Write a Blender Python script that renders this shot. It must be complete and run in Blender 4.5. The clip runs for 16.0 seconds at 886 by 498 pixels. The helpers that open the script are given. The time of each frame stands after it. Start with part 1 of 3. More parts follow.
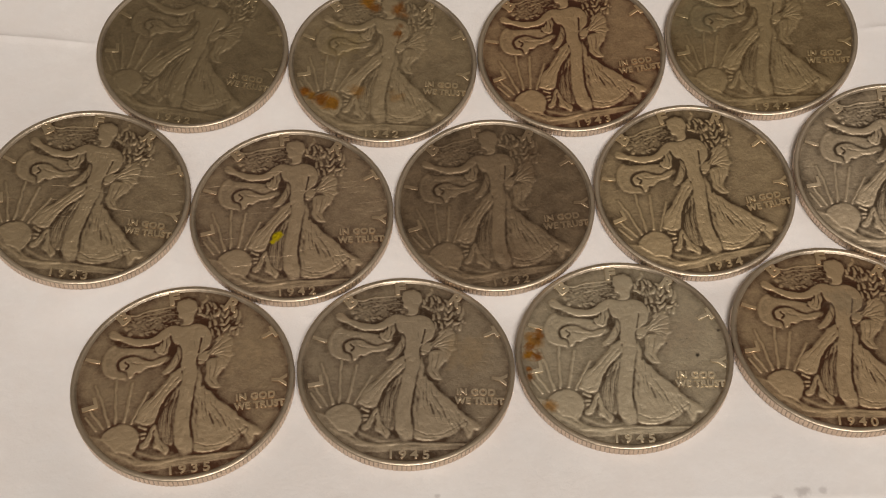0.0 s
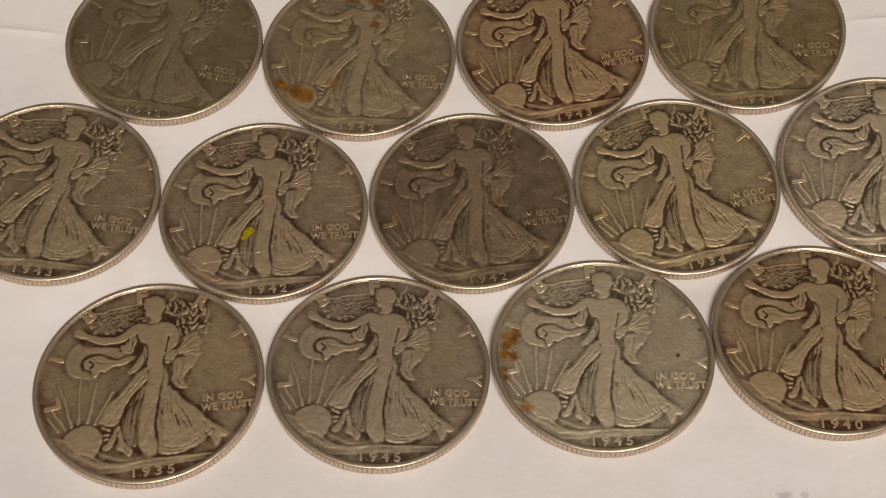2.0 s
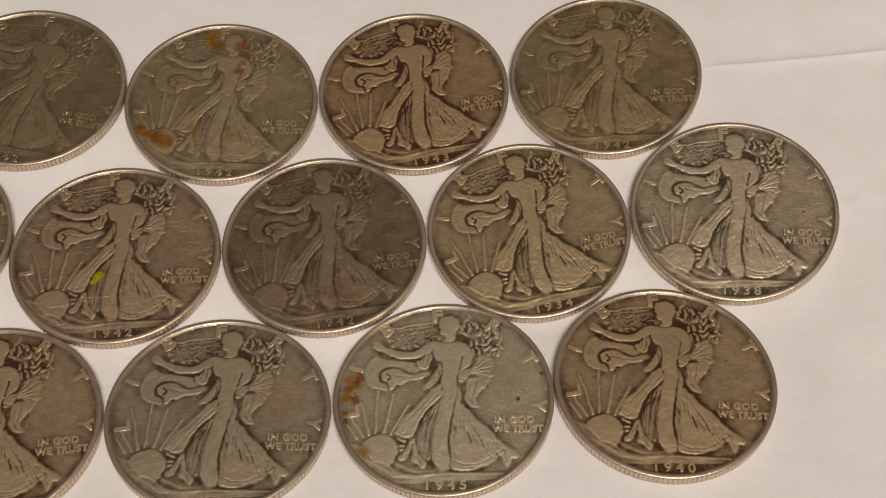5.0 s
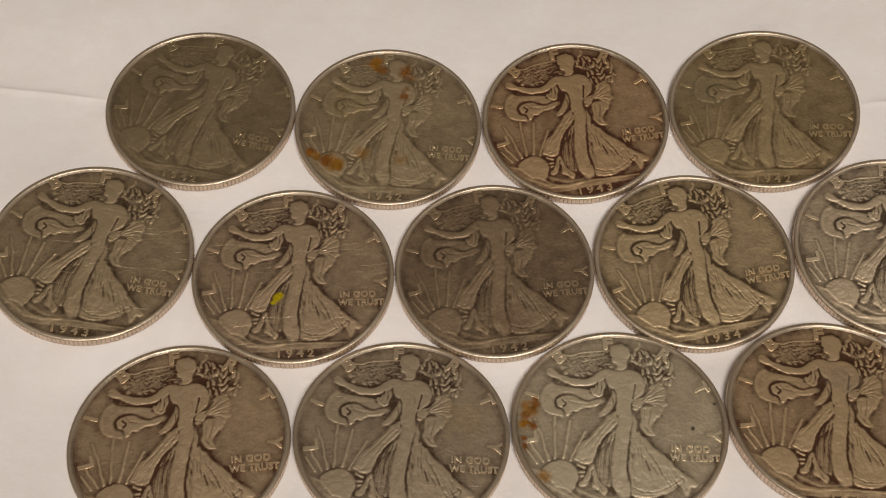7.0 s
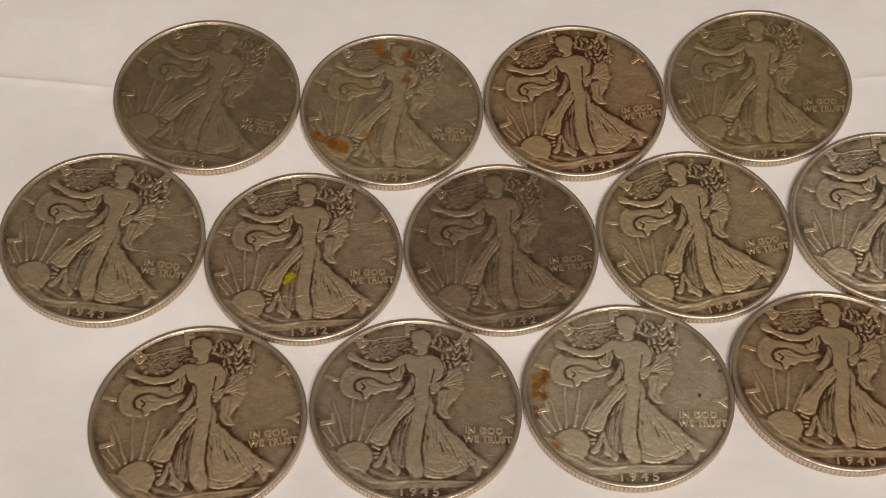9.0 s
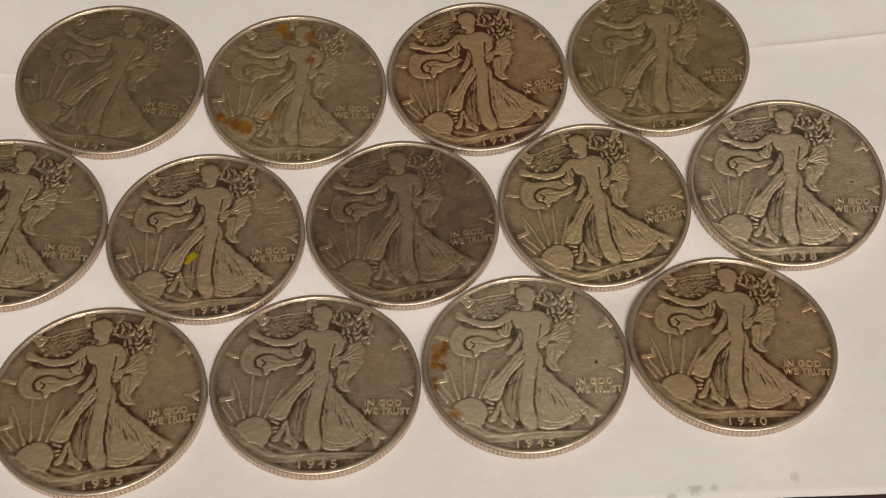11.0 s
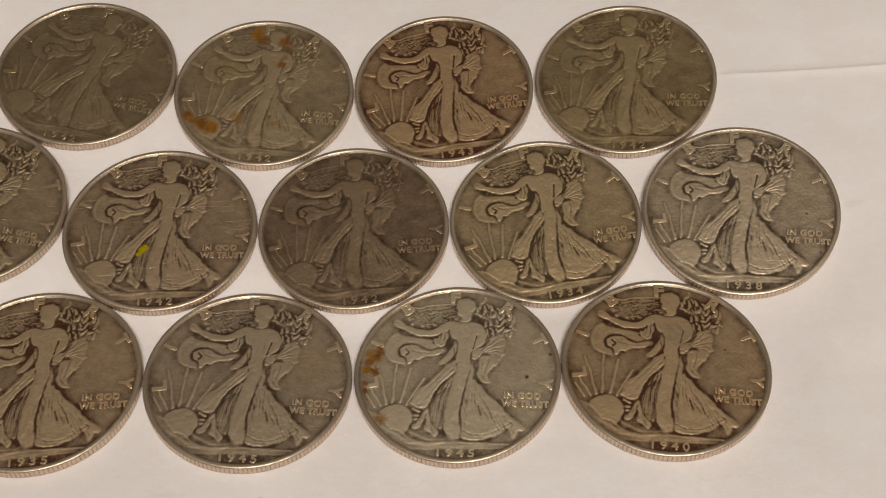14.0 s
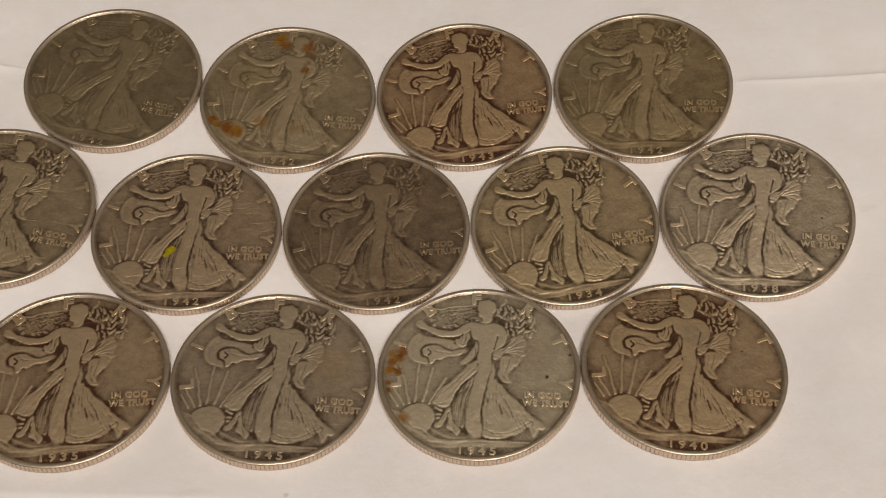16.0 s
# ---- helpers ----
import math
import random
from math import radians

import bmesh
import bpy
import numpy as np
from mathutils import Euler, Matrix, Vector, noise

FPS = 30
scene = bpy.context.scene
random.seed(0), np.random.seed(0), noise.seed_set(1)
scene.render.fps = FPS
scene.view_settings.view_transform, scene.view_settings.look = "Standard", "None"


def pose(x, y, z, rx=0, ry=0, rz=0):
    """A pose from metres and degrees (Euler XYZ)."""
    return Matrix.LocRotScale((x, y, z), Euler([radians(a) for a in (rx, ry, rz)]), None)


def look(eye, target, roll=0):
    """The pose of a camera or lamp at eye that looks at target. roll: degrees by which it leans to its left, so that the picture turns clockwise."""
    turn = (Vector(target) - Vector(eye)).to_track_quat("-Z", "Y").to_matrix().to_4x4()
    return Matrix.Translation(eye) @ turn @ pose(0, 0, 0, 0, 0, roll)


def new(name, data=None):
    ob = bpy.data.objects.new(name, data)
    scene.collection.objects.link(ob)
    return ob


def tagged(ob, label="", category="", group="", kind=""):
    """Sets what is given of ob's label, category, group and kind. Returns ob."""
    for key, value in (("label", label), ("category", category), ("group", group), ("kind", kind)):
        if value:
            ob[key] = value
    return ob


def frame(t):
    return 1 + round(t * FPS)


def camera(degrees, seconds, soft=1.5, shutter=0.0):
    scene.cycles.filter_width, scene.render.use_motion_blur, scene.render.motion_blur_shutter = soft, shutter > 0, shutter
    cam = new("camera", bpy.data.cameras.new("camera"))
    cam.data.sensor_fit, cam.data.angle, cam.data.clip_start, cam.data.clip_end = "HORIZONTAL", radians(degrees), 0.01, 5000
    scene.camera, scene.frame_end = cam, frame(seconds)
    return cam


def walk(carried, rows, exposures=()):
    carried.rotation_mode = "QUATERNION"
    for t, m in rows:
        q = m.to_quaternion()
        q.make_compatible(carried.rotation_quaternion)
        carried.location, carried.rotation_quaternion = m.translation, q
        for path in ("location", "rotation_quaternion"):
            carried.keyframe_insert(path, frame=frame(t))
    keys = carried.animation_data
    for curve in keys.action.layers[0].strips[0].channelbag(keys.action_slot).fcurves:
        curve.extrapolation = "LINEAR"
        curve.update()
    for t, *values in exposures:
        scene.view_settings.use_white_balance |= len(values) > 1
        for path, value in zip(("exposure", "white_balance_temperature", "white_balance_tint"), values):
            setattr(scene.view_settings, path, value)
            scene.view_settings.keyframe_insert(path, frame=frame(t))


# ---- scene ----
# ---- camera and walk ----
cam = camera(42.41, 16.0, 1.15)
PATH = [
    (0, (0.01000, -0.00053, 0.14949), (0.01451, 0.07887, 0.01066), -0.18),
    (0.5, (0.01075, 0.00024, 0.14867), (0.01501, 0.07961, 0.00981), -0.35),
    (1, (0.00942, 0.00002, 0.14834), (0.01347, 0.07949, 0.00953), -0.42),
    (1.5, (0.01034, 0.00199, 0.14774), (0.01434, 0.08049, 0.00838), -0.32),
    (2, (0.01378, 0.00173, 0.14596), (0.01820, 0.08040, 0.00671), -0.05),
    (2.5, (0.02116, 0.00051, 0.14479), (0.02646, 0.08021, 0.00616), 0.32),
    (3, (0.02834, -0.00054, 0.14614), (0.03428, 0.07948, 0.00772), 0.57),
    (3.5, (0.03347, -0.00090, 0.14627), (0.04051, 0.08000, 0.00840), 1.01),
    (3.7, (0.03511, -0.00064, 0.14591), (0.04218, 0.08053, 0.00820), 0.96),
    (5.8, (0.03284, 0.00078, 0.14898), (0.03784, 0.08572, 0.01348), 0.59),
    (6, (0.02971, 0.00243, 0.15081), (0.03472, 0.08634, 0.01467), 0.83),
    (6.5, (0.01904, 0.00373, 0.15242), (0.02256, 0.08664, 0.01562), 0.33),
    (7, (0.01166, 0.00302, 0.15289), (0.01495, 0.08644, 0.01640), 0.46),
    (7.5, (0.00918, 0.00189, 0.15366), (0.01171, 0.08532, 0.01716), 0.03),
    (8, (0.00775, 0.00196, 0.15439), (0.01087, 0.08471, 0.01749), 0.15),
    (8.2, (0.00659, 0.00055, 0.15437), (0.01050, 0.08433, 0.01811), 0.43),
    (10.3, (0.01027, -0.00374, 0.15353), (0.01862, 0.07868, 0.01665), 1.12),
    (10.5, (0.01425, -0.00501, 0.15429), (0.02281, 0.07748, 0.01746), 1.11),
    (11, (0.01875, -0.00596, 0.15394), (0.02795, 0.07654, 0.01716), 1.28),
    (11.5, (0.02158, -0.00569, 0.15342), (0.03111, 0.07684, 0.01668), 1.64),
    (12, (0.02712, -0.00648, 0.15258), (0.03570, 0.07674, 0.01620), 1.64),
    (12.5, (0.03340, -0.00862, 0.15383), (0.04014, 0.07506, 0.01763), 1.43),
    (13, (0.03537, -0.01121, 0.15511), (0.03949, 0.07319, 0.01925), 0.73),
    (13.5, (0.03676, -0.01054, 0.15541), (0.03803, 0.07458, 0.01993), -0.30),
    (14, (0.03806, -0.00945, 0.15425), (0.03754, 0.07612, 0.01905), -0.99),
    (14.5, (0.03797, -0.00934, 0.15424), (0.03650, 0.07656, 0.01926), -1.42),
    (15, (0.03643, -0.01049, 0.15560), (0.03486, 0.07560, 0.02074), -1.41),
    (15.5, (0.03483, -0.01149, 0.15662), (0.03333, 0.07477, 0.02187), -1.33),
    (16, (0.03549, -0.01183, 0.15668), (0.03426, 0.07456, 0.02202), -1.14),
]
walk(cam, [(t, look(eye, target, roll)) for t, eye, target, roll in PATH])

# ---- light ----
world = bpy.data.worlds.new("world")
scene.world = world
world.use_nodes = True
world.node_tree.nodes["Background"].inputs[0].default_value = (1.0, 0.86, 0.72, 1)
world.node_tree.nodes["Background"].inputs[1].default_value = 0.05
scene.view_settings.exposure = 0.0

LAMP_AT = (0.14, -0.29, 0.79)
lamp = bpy.data.lights.new("globe_lamp", "POINT")
lamp.shadow_soft_size, lamp.energy, lamp.color = 0.17, 21.8, (1.0, 0.905, 0.835)
bulb = new("globe_lamp", lamp)
bulb.matrix_world = pose(*LAMP_AT)

R = 0.0153          # half-dollar radius
THICK = 0.0018      # height of the rim
FIELD = 0.00148     # height of the sunk field


# ---- materials ----
class Mat:
    """A small wrapper round a node material."""

    def __init__(self, name):
        self.m = bpy.data.materials.new(name)
        self.m.use_nodes = True
        self.t = self.m.node_tree
        self.bsdf = self.t.nodes["Principled BSDF"]
        self.coord = self.node("ShaderNodeTexCoord").outputs["Object"]

    def node(self, kind, **props):
        n = self.t.nodes.new(kind)
        for key, value in props.items():
            if key == "operation":
                n.operation = value
            elif key == "data_type":
                n.data_type = value
            elif key == "attribute_name":
                n.attribute_name = value
        return n

    def put(self, socket, value):
        if isinstance(value, bpy.types.NodeSocket):
            self.t.links.new(value, socket)
        else:
            socket.default_value = value

    def noise(self, scale, detail=4.0, rough=0.55, vector=None, distort=0.0):
        n = self.node("ShaderNodeTexNoise")
        self.put(n.inputs["Vector"], vector or self.coord)
        n.inputs["Scale"].default_value, n.inputs["Detail"].default_value = scale, detail
        n.inputs["Roughness"].default_value, n.inputs["Distortion"].default_value = rough, distort
        return n.outputs["Fac"]

    def stretch(self, sx, sy, sz, angle=0.0):
        n = self.node("ShaderNodeMapping")
        self.put(n.inputs["Vector"], self.coord)
        n.inputs["Scale"].default_value = (sx, sy, sz)
        n.inputs["Rotation"].default_value = (0, 0, angle)
        return n.outputs["Vector"]

    def math(self, op, a, b=0.0, clamp=False):
        n = self.node("ShaderNodeMath", operation=op)
        n.use_clamp = clamp
        self.put(n.inputs[0], a)
        self.put(n.inputs[1], b)
        return n.outputs[0]

    def span(self, value, lo, hi, out_lo=0.0, out_hi=1.0):
        n = self.node("ShaderNodeMapRange")
        self.put(n.inputs["Value"], value)
        for key, v in (("From Min", lo), ("From Max", hi), ("To Min", out_lo), ("To Max", out_hi)):
            n.inputs[key].default_value = v
        return n.outputs["Result"]

    def mix(self, fac, a, b):
        n = self.node("ShaderNodeMix", data_type="RGBA")
        self.put(n.inputs["Factor"], fac)
        for socket, value in ((n.inputs[6], a), (n.inputs[7], b)):
            self.put(socket, (*value, 1) if isinstance(value, tuple) else value)
        return n.outputs[2]

    def bump(self, height, distance, strength=1.0):
        n = self.node("ShaderNodeBump")
        n.inputs["Distance"].default_value, n.inputs["Strength"].default_value = distance, strength
        self.put(n.inputs["Height"], height)
        self.put(self.bsdf.inputs["Normal"], n.outputs["Normal"])

    def attribute(self, name):
        return self.node("ShaderNodeAttribute", attribute_name=name).outputs["Fac"]

    def seat(self, x, y):
        """Distance in metres from the place (x, y) of the thing's own plane."""
        n = self.node("ShaderNodeVectorMath", operation="DISTANCE")
        flat = self.stretch(1, 1, 0)
        self.put(n.inputs[0], flat)
        n.inputs[1].default_value = (x, y, 0)
        return n.outputs["Value"]


def silver(name, worn, toned, rough, depth=1.0, blotch=0.5, scratches=0.5, patches=(), angle=0.1):
    """Circulated coin silver: bright where it has been rubbed, hollows darkened by toning and painted shade, with
    hairlines and blotches.
    """
    m = Mat(name)
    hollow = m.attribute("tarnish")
    rubbed = m.attribute("polish")
    cloud = m.span(m.noise(190, 6, 0.62, None, 0.6), 0.36, 0.66)
    speck = m.span(m.math("ADD", m.math("MULTIPLY", m.noise(1100, 5, 0.7), 0.6), m.math("MULTIPLY", m.noise(3200, 3, 0.7), 0.4)), 0.37, 0.68)
    patch = m.span(m.noise(420, 4, 0.6), 0.28, 0.72, 0.45, 1.15)
    # hollows: real toning together with recess shade painted into the colour
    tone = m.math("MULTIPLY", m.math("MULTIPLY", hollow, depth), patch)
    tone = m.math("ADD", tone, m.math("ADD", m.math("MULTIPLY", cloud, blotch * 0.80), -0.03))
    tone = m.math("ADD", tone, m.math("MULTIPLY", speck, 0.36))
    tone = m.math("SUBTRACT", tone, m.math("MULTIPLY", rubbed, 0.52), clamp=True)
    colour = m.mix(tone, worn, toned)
    hair = m.noise(420, 2, 0.6, m.stretch(0.3, 6.0, 1.0, angle))
    hair = m.span(hair, 0.66, 0.76)
    colour = m.mix(m.math("MULTIPLY", hair, 0.34 * scratches), colour, tuple(min(1.0, c * 1.4 + 0.04) for c in worn))
    # rust, paint and specks, plus pale patches that put sheen into the colour
    for x, y, size, tint, strength in patches:
        edge = m.math("ADD", m.seat(x * R, y * R), m.math("MULTIPLY", m.math("SUBTRACT", m.noise(430, 5, 0.65, None, 0.8), 0.5), size * R * 2.6))
        spot = m.span(edge, size * R * 0.35, size * R * 1.0, strength, 0.0)
        colour = m.mix(spot, colour, m.mix(m.span(m.noise(900, 4), 0.35, 0.65), tint, tuple(c * 0.55 for c in tint)))
    m.put(m.bsdf.inputs["Base Color"], colour)
    m.bsdf.inputs["Metallic"].default_value = 0.86
    m.put(m.bsdf.inputs["Roughness"], m.span(m.math("ADD", m.math("MULTIPLY", tone, 0.5), m.noise(900, 3)), 0.2, 1.1, rough, rough + 0.20))
    m.bump(m.math("ADD", m.math("ADD", m.noise(2200, 4), m.noise(480, 3)), m.math("MULTIPLY", hair, -0.40 * min(1.0, scratches))), 0.00006, 0.8)
    return m.m


def paper(name, white):
    m = Mat(name)
    mottle = m.span(m.noise(38, 6, 0.65), 0.32, 0.70)
    patch = m.span(m.noise(130, 5, 0.65), 0.38, 0.66)
    grain = m.span(m.noise(560, 5, 0.7), 0.35, 0.7)
    colour = m.mix(mottle, white, (white[0] * 0.90, white[1] * 0.91, white[2] * 0.93))
    colour = m.mix(m.math("MULTIPLY", patch, 0.8), colour, (white[0] * 0.91, white[1] * 0.885, white[2] * 0.875))
    colour = m.mix(m.math("MULTIPLY", grain, 0.5), colour, tuple(c * 0.90 for c in white))
    smear = m.span(m.noise(150, 4, 0.6, m.stretch(0.5, 1.4, 1.0)), 0.66, 0.78)
    colour = m.mix(m.math("MULTIPLY", smear, 0.22), colour, (0.42, 0.39, 0.37))
    for x, y, size, strength in ((0.0566, 0.0425, 0.0011, 0.5), (0.0545, 0.0424, 0.0008, 0.4), (0.0600, 0.0436, 0.0011, 0.45), (0.0625, 0.0437, 0.0007, 0.35), (0.0738, 0.0439, 0.0008, 0.3), (0.0118, 0.0460, 0.0004, 0.35)):
        edge = m.math("ADD", m.seat(x, y), m.math("MULTIPLY", m.math("SUBTRACT", m.noise(700, 4), 0.5), size * 2.2))
        colour = m.mix(m.span(edge, size * 0.3, size, strength, 0.0), colour, (0.30, 0.27, 0.26))
    m.put(m.bsdf.inputs["Base Color"], colour)
    m.bsdf.inputs["Roughness"].default_value = 0.7
    m.bsdf.inputs["Specular IOR Level"].default_value = 0.3
    m.bump(m.math("ADD", m.noise(900, 5, 0.7), m.math("ADD", m.math("MULTIPLY", mottle, 1.6), patch)), 0.00016, 0.4)
    return m.m


def plain(name, colour, rough, grain=30.0, vary=0.12):
    m = Mat(name)
    c = m.mix(m.span(m.noise(grain, 5), 0.3, 0.7), colour, tuple(v * (1 - vary) for v in colour))
    m.put(m.bsdf.inputs["Base Color"], c)
    m.bsdf.inputs["Roughness"].default_value = rough
    m.bump(m.noise(grain * 6, 4), 0.002, 0.15)
    return m.m


def wood(name):
    m = Mat(name)
    band = m.noise(14, 5, 0.6, m.stretch(0.6, 9.0, 1.0), 0.8)
    c = m.mix(m.span(band, 0.3, 0.7), (0.060, 0.032, 0.026), (0.028, 0.016, 0.014))
    m.put(m.bsdf.inputs["Base Color"], c)
    m.bsdf.inputs["Roughness"].default_value = 0.45
    m.bump(band, 0.0006, 0.3)
    return m.m


PAPER = paper("white_paper", (0.83, 0.815, 0.795))
WOOD = wood("dark_wood")
WALL = plain("wall_paint", (0.68, 0.61, 0.51), 0.8)
CEIL = plain("ceiling_paint", (0.80, 0.75, 0.66), 0.85)
FLOOR = plain("floor_carpet", (0.20, 0.16, 0.12), 0.95, 60)

# ---- shaping helpers ----


def mesh_of(name, verts, faces, material, smooth=True):
    me = bpy.data.meshes.new(name)
    me.from_pydata([tuple(v) for v in verts], [], faces)
    me.materials.append(material)
    if smooth:
        me.polygons.foreach_set("use_smooth", [True] * len(me.polygons))
    me.update()
    return me


def part(name, me, parent, label=""):
    ob = new(name, me)
    ob.parent = parent
    return tagged(ob, label)


def box(name, lo, hi, material, kind="structure", label="", category=""):
    bm = bmesh.new()
    bmesh.ops.create_cube(bm, size=1)
    for v in bm.verts:
        v.co = [(a + b) / 2 + c * (b - a) for a, b, c in zip(lo, hi, v.co)]
    me = bpy.data.meshes.new(name)
    bm.to_mesh(me)
    bm.free()
    me.materials.append(material)
    return tagged(new(name, me), label, category, kind=kind)


def lathe(name, profile, steps, material, ripple=None):
    """Turns a profile of (radius, height) round the z axis; ripple(step) scales the radius."""
    verts, faces, n = [], [], len(profile)
    for i in range(steps):
        a = 2 * math.pi * i / steps
        for j, (r, z) in enumerate(profile):
            k = ripple(i, j) if ripple else 1.0
            verts.append((r * k * math.cos(a), r * k * math.sin(a), z))
    for i in range(steps):
        a, b = i * n, (i + 1) % steps * n
        for j in range(n - 1):
            faces.append((a + j, b + j, b + j + 1, a + j + 1))
    return mesh_of(name, verts, faces, material)


# ---- the sheet of paper and the table ----
CX, CY = 0.023, 0.092


def square(a):
    return a * a if abs(a) < 1 else 2 * abs(a) - 1


def dish(x, y):
    """Height of the gently dished sheet under the coins, and its two slopes; the dish is shaped to fit the camera's
    view.
    """
    u, v = (x - CX) * 10, (y - CY) * 10
    z = 0.01 * (-0.0135 + -0.0742 * u + 0.2319 * v + 0.8357 * square(u) + 0.2293 * u * v + 1.5296 * square(v))
    return z


def dish_slope(x, y, d=0.0005):
    return (dish(x + d, y) - dish(x - d, y)) / (2 * d), (dish(x, y + d) - dish(x, y - d)) / (2 * d)


# each coin's x, y, height and its two slopes, fitted to the camera's view
SEATS = [
    (-0.02354, 0.12169, 0.00391, -0.0498, 0.0564),
    (0.00701, 0.11866, 0.00189, -0.0316, 0.0695),
    (0.03793, 0.11886, 0.00207, 0.0271, 0.0799),
    (0.06900, 0.11931, 0.00352, 0.0989, 0.0911),
    (-0.03812, 0.09430, 0.00424, -0.1198, 0.0107),
    (-0.00767, 0.09125, 0.00099, -0.0393, 0.0030),
    (0.02317, 0.09187, -0.00005, 0.0109, 0.0228),
    (0.05402, 0.09246, 0.00028, 0.0378, 0.0400),
    (0.08490, 0.09257, 0.00270, 0.1047, 0.0809),
    (-0.02241, 0.06431, 0.00193, -0.0442, -0.0938),
    (0.00844, 0.06490, 0.00039, -0.0495, -0.1203),
    (0.03945, 0.06557, 0.00017, 0.0468, -0.1041),
    (0.07017, 0.06571, 0.00124, 0.0211, -0.1085),
]


def bed(x, y):
    """Height of the paper: flat under each coin, and dished between and beyond them to fit the camera's view."""
    total, weight = dish(x, y) / 0.012 ** 2, 1 / 0.012 ** 2
    for cx, cy, lie, sx, sy in SEATS:
        d = max(math.hypot(x - cx, y - cy) - 0.95 * R, 0.0)
        w = 1 / (d * d + 0.0006 ** 2)
        total += w * (lie + sx * (x - cx) + sy * (y - cy)) / (1 + 900 * d * d / R)
        weight += w / (1 + 900 * d * d / R)
    return total / weight


def crease(x):
    """Where the fold across the back of the sheet runs."""
    return 0.1225 - 0.037 * x


def sheet():
    """The sheet: dished under the coins to fit the camera's view, with a sharp fold near its back."""
    x0, x1, back = -0.112, 0.168, 0.222
    nx = 200
    steps = [(0, k / 60) for k in range(60)] + [(1, k * 0.0002 - 0.003) for k in range(30)] + [(2, (k / 30) ** 1.5) for k in range(31)]
    verts, faces = [], []
    for kind, f in steps:
        for i in range(nx + 1):
            x = x0 + (x1 - x0) * i / nx
            edge = FRONT - 0.025 * x - 0.33 * x * x + 0.00012 * noise.noise((x * 400, 0, 3))
            fold = crease(x)
            y = edge + (fold - 0.003 - edge) * f if kind == 0 else fold + f if kind == 1 else fold + 0.003 + (back - fold - 0.003) * f
            past = y - fold
            z = bed(x, y) - 0.00006 + 0.00003 * noise.noise((x * 45, y * 45, 0)) + 0.00002 * noise.noise((x * 140, y * 140, 4))
            worn = 0.75 + 0.5 * noise.noise((x * 70, 1, 5))
            clear = min(1.0, max(0.0, (min(math.hypot(x - s[0], y - s[1]) for s in SEATS) / R - 1.0) / 0.25))
            worn *= clear
            z += 0.00068 * worn * math.exp(-abs(past) / 0.0006)
            if past > 0.008:
                p, slope = past - 0.008, dish_slope(x, fold + 0.008)[1]
                z += clear * (dish(x, fold + 0.008) - dish(x, y) + (slope + 0.03) * 0.008 * (1 - math.exp(-p / 0.008)) - 0.03 * p)
            if past > 0:
                z += min(past, 0.008) * 0.03 * clear
            verts.append((x, y, z))
    w = nx + 1
    for j in range(len(steps) - 1):
        for i in range(nx):
            a = j * w + i
            faces.append((a, a + 1, a + w + 1, a + w))
    me = mesh_of("paper_sheet", verts, faces, PAPER)
    ob = new("paper_sheet", me)
    solid = ob.modifiers.new("thickness", "SOLIDIFY")
    solid.thickness, solid.offset = 0.00022, -1
    return tagged(ob, "white paper sheet folded across its back on a dark table", "paper")


FRONT = 0.04475
sheet()


def table():
    """A plain dark wooden table: a top with a softened edge and four square legs."""
    thing = tagged(new("table"), "dark brown stained wooden table under the paper", "table")
    for name, lo, hi in [("tabletop", (-0.6, -0.25, -0.0300), (0.65, 0.62, -0.0022))] + [("leg", (x, y, -0.72), (x + 0.06, y + 0.06, -0.0301)) for x in (-0.55, 0.54) for y in (-0.2, 0.51)]:
        bm = bmesh.new()
        bmesh.ops.create_cube(bm, size=1)
        for v in bm.verts:
            v.co = [(a + b) / 2 + c * (b - a) for a, b, c in zip(lo, hi, v.co)]
        bmesh.ops.bevel(bm, geom=list(bm.edges), offset=0.004, segments=2, affect="EDGES")
        me = bpy.data.meshes.new(name)
        bm.to_mesh(me)
        bm.free()
        me.materials.append(WOOD)
        part(name, me, thing)


table()
# plain room that closes the place
box("floor", (-2.0, -2.0, -0.80), (2.0, 2.0, -0.72), FLOOR, label="brown carpeted floor")
box("ceiling", (-2.0, -2.0, 1.65), (2.0, 2.0, 1.73), CEIL, label="off-white painted ceiling")
box("wall_north", (-2.0, 2.0, -0.72), (2.0, 2.1, 1.65), WALL, label="beige painted wall")
box("wall_south", (-2.0, -2.1, -0.72), (2.0, -2.0, 1.65), WALL, label="beige painted wall")
box("wall_east", (2.0, -2.0, -0.72), (2.1, 2.0, 1.65), WALL, label="beige painted wall")
box("wall_west", (-2.1, -2.0, -0.72), (-2.0, 2.0, 1.65), WALL, label="beige painted wall")

# ---- the coin design, in units of the radius ----
GRID = 620
axis = np.linspace(-1, 1, GRID)
GX, GY = np.meshgrid(axis, axis)
FREQ = np.fft.fftfreq(GRID, 2 / (GRID - 1))
FX, FY = np.meshgrid(FREQ, FREQ)


def blur(a, s):
    return np.real(np.fft.ifft2(np.fft.fft2(a) * np.exp(-2 * (math.pi * s) ** 2 * (FX ** 2 + FY ** 2))))


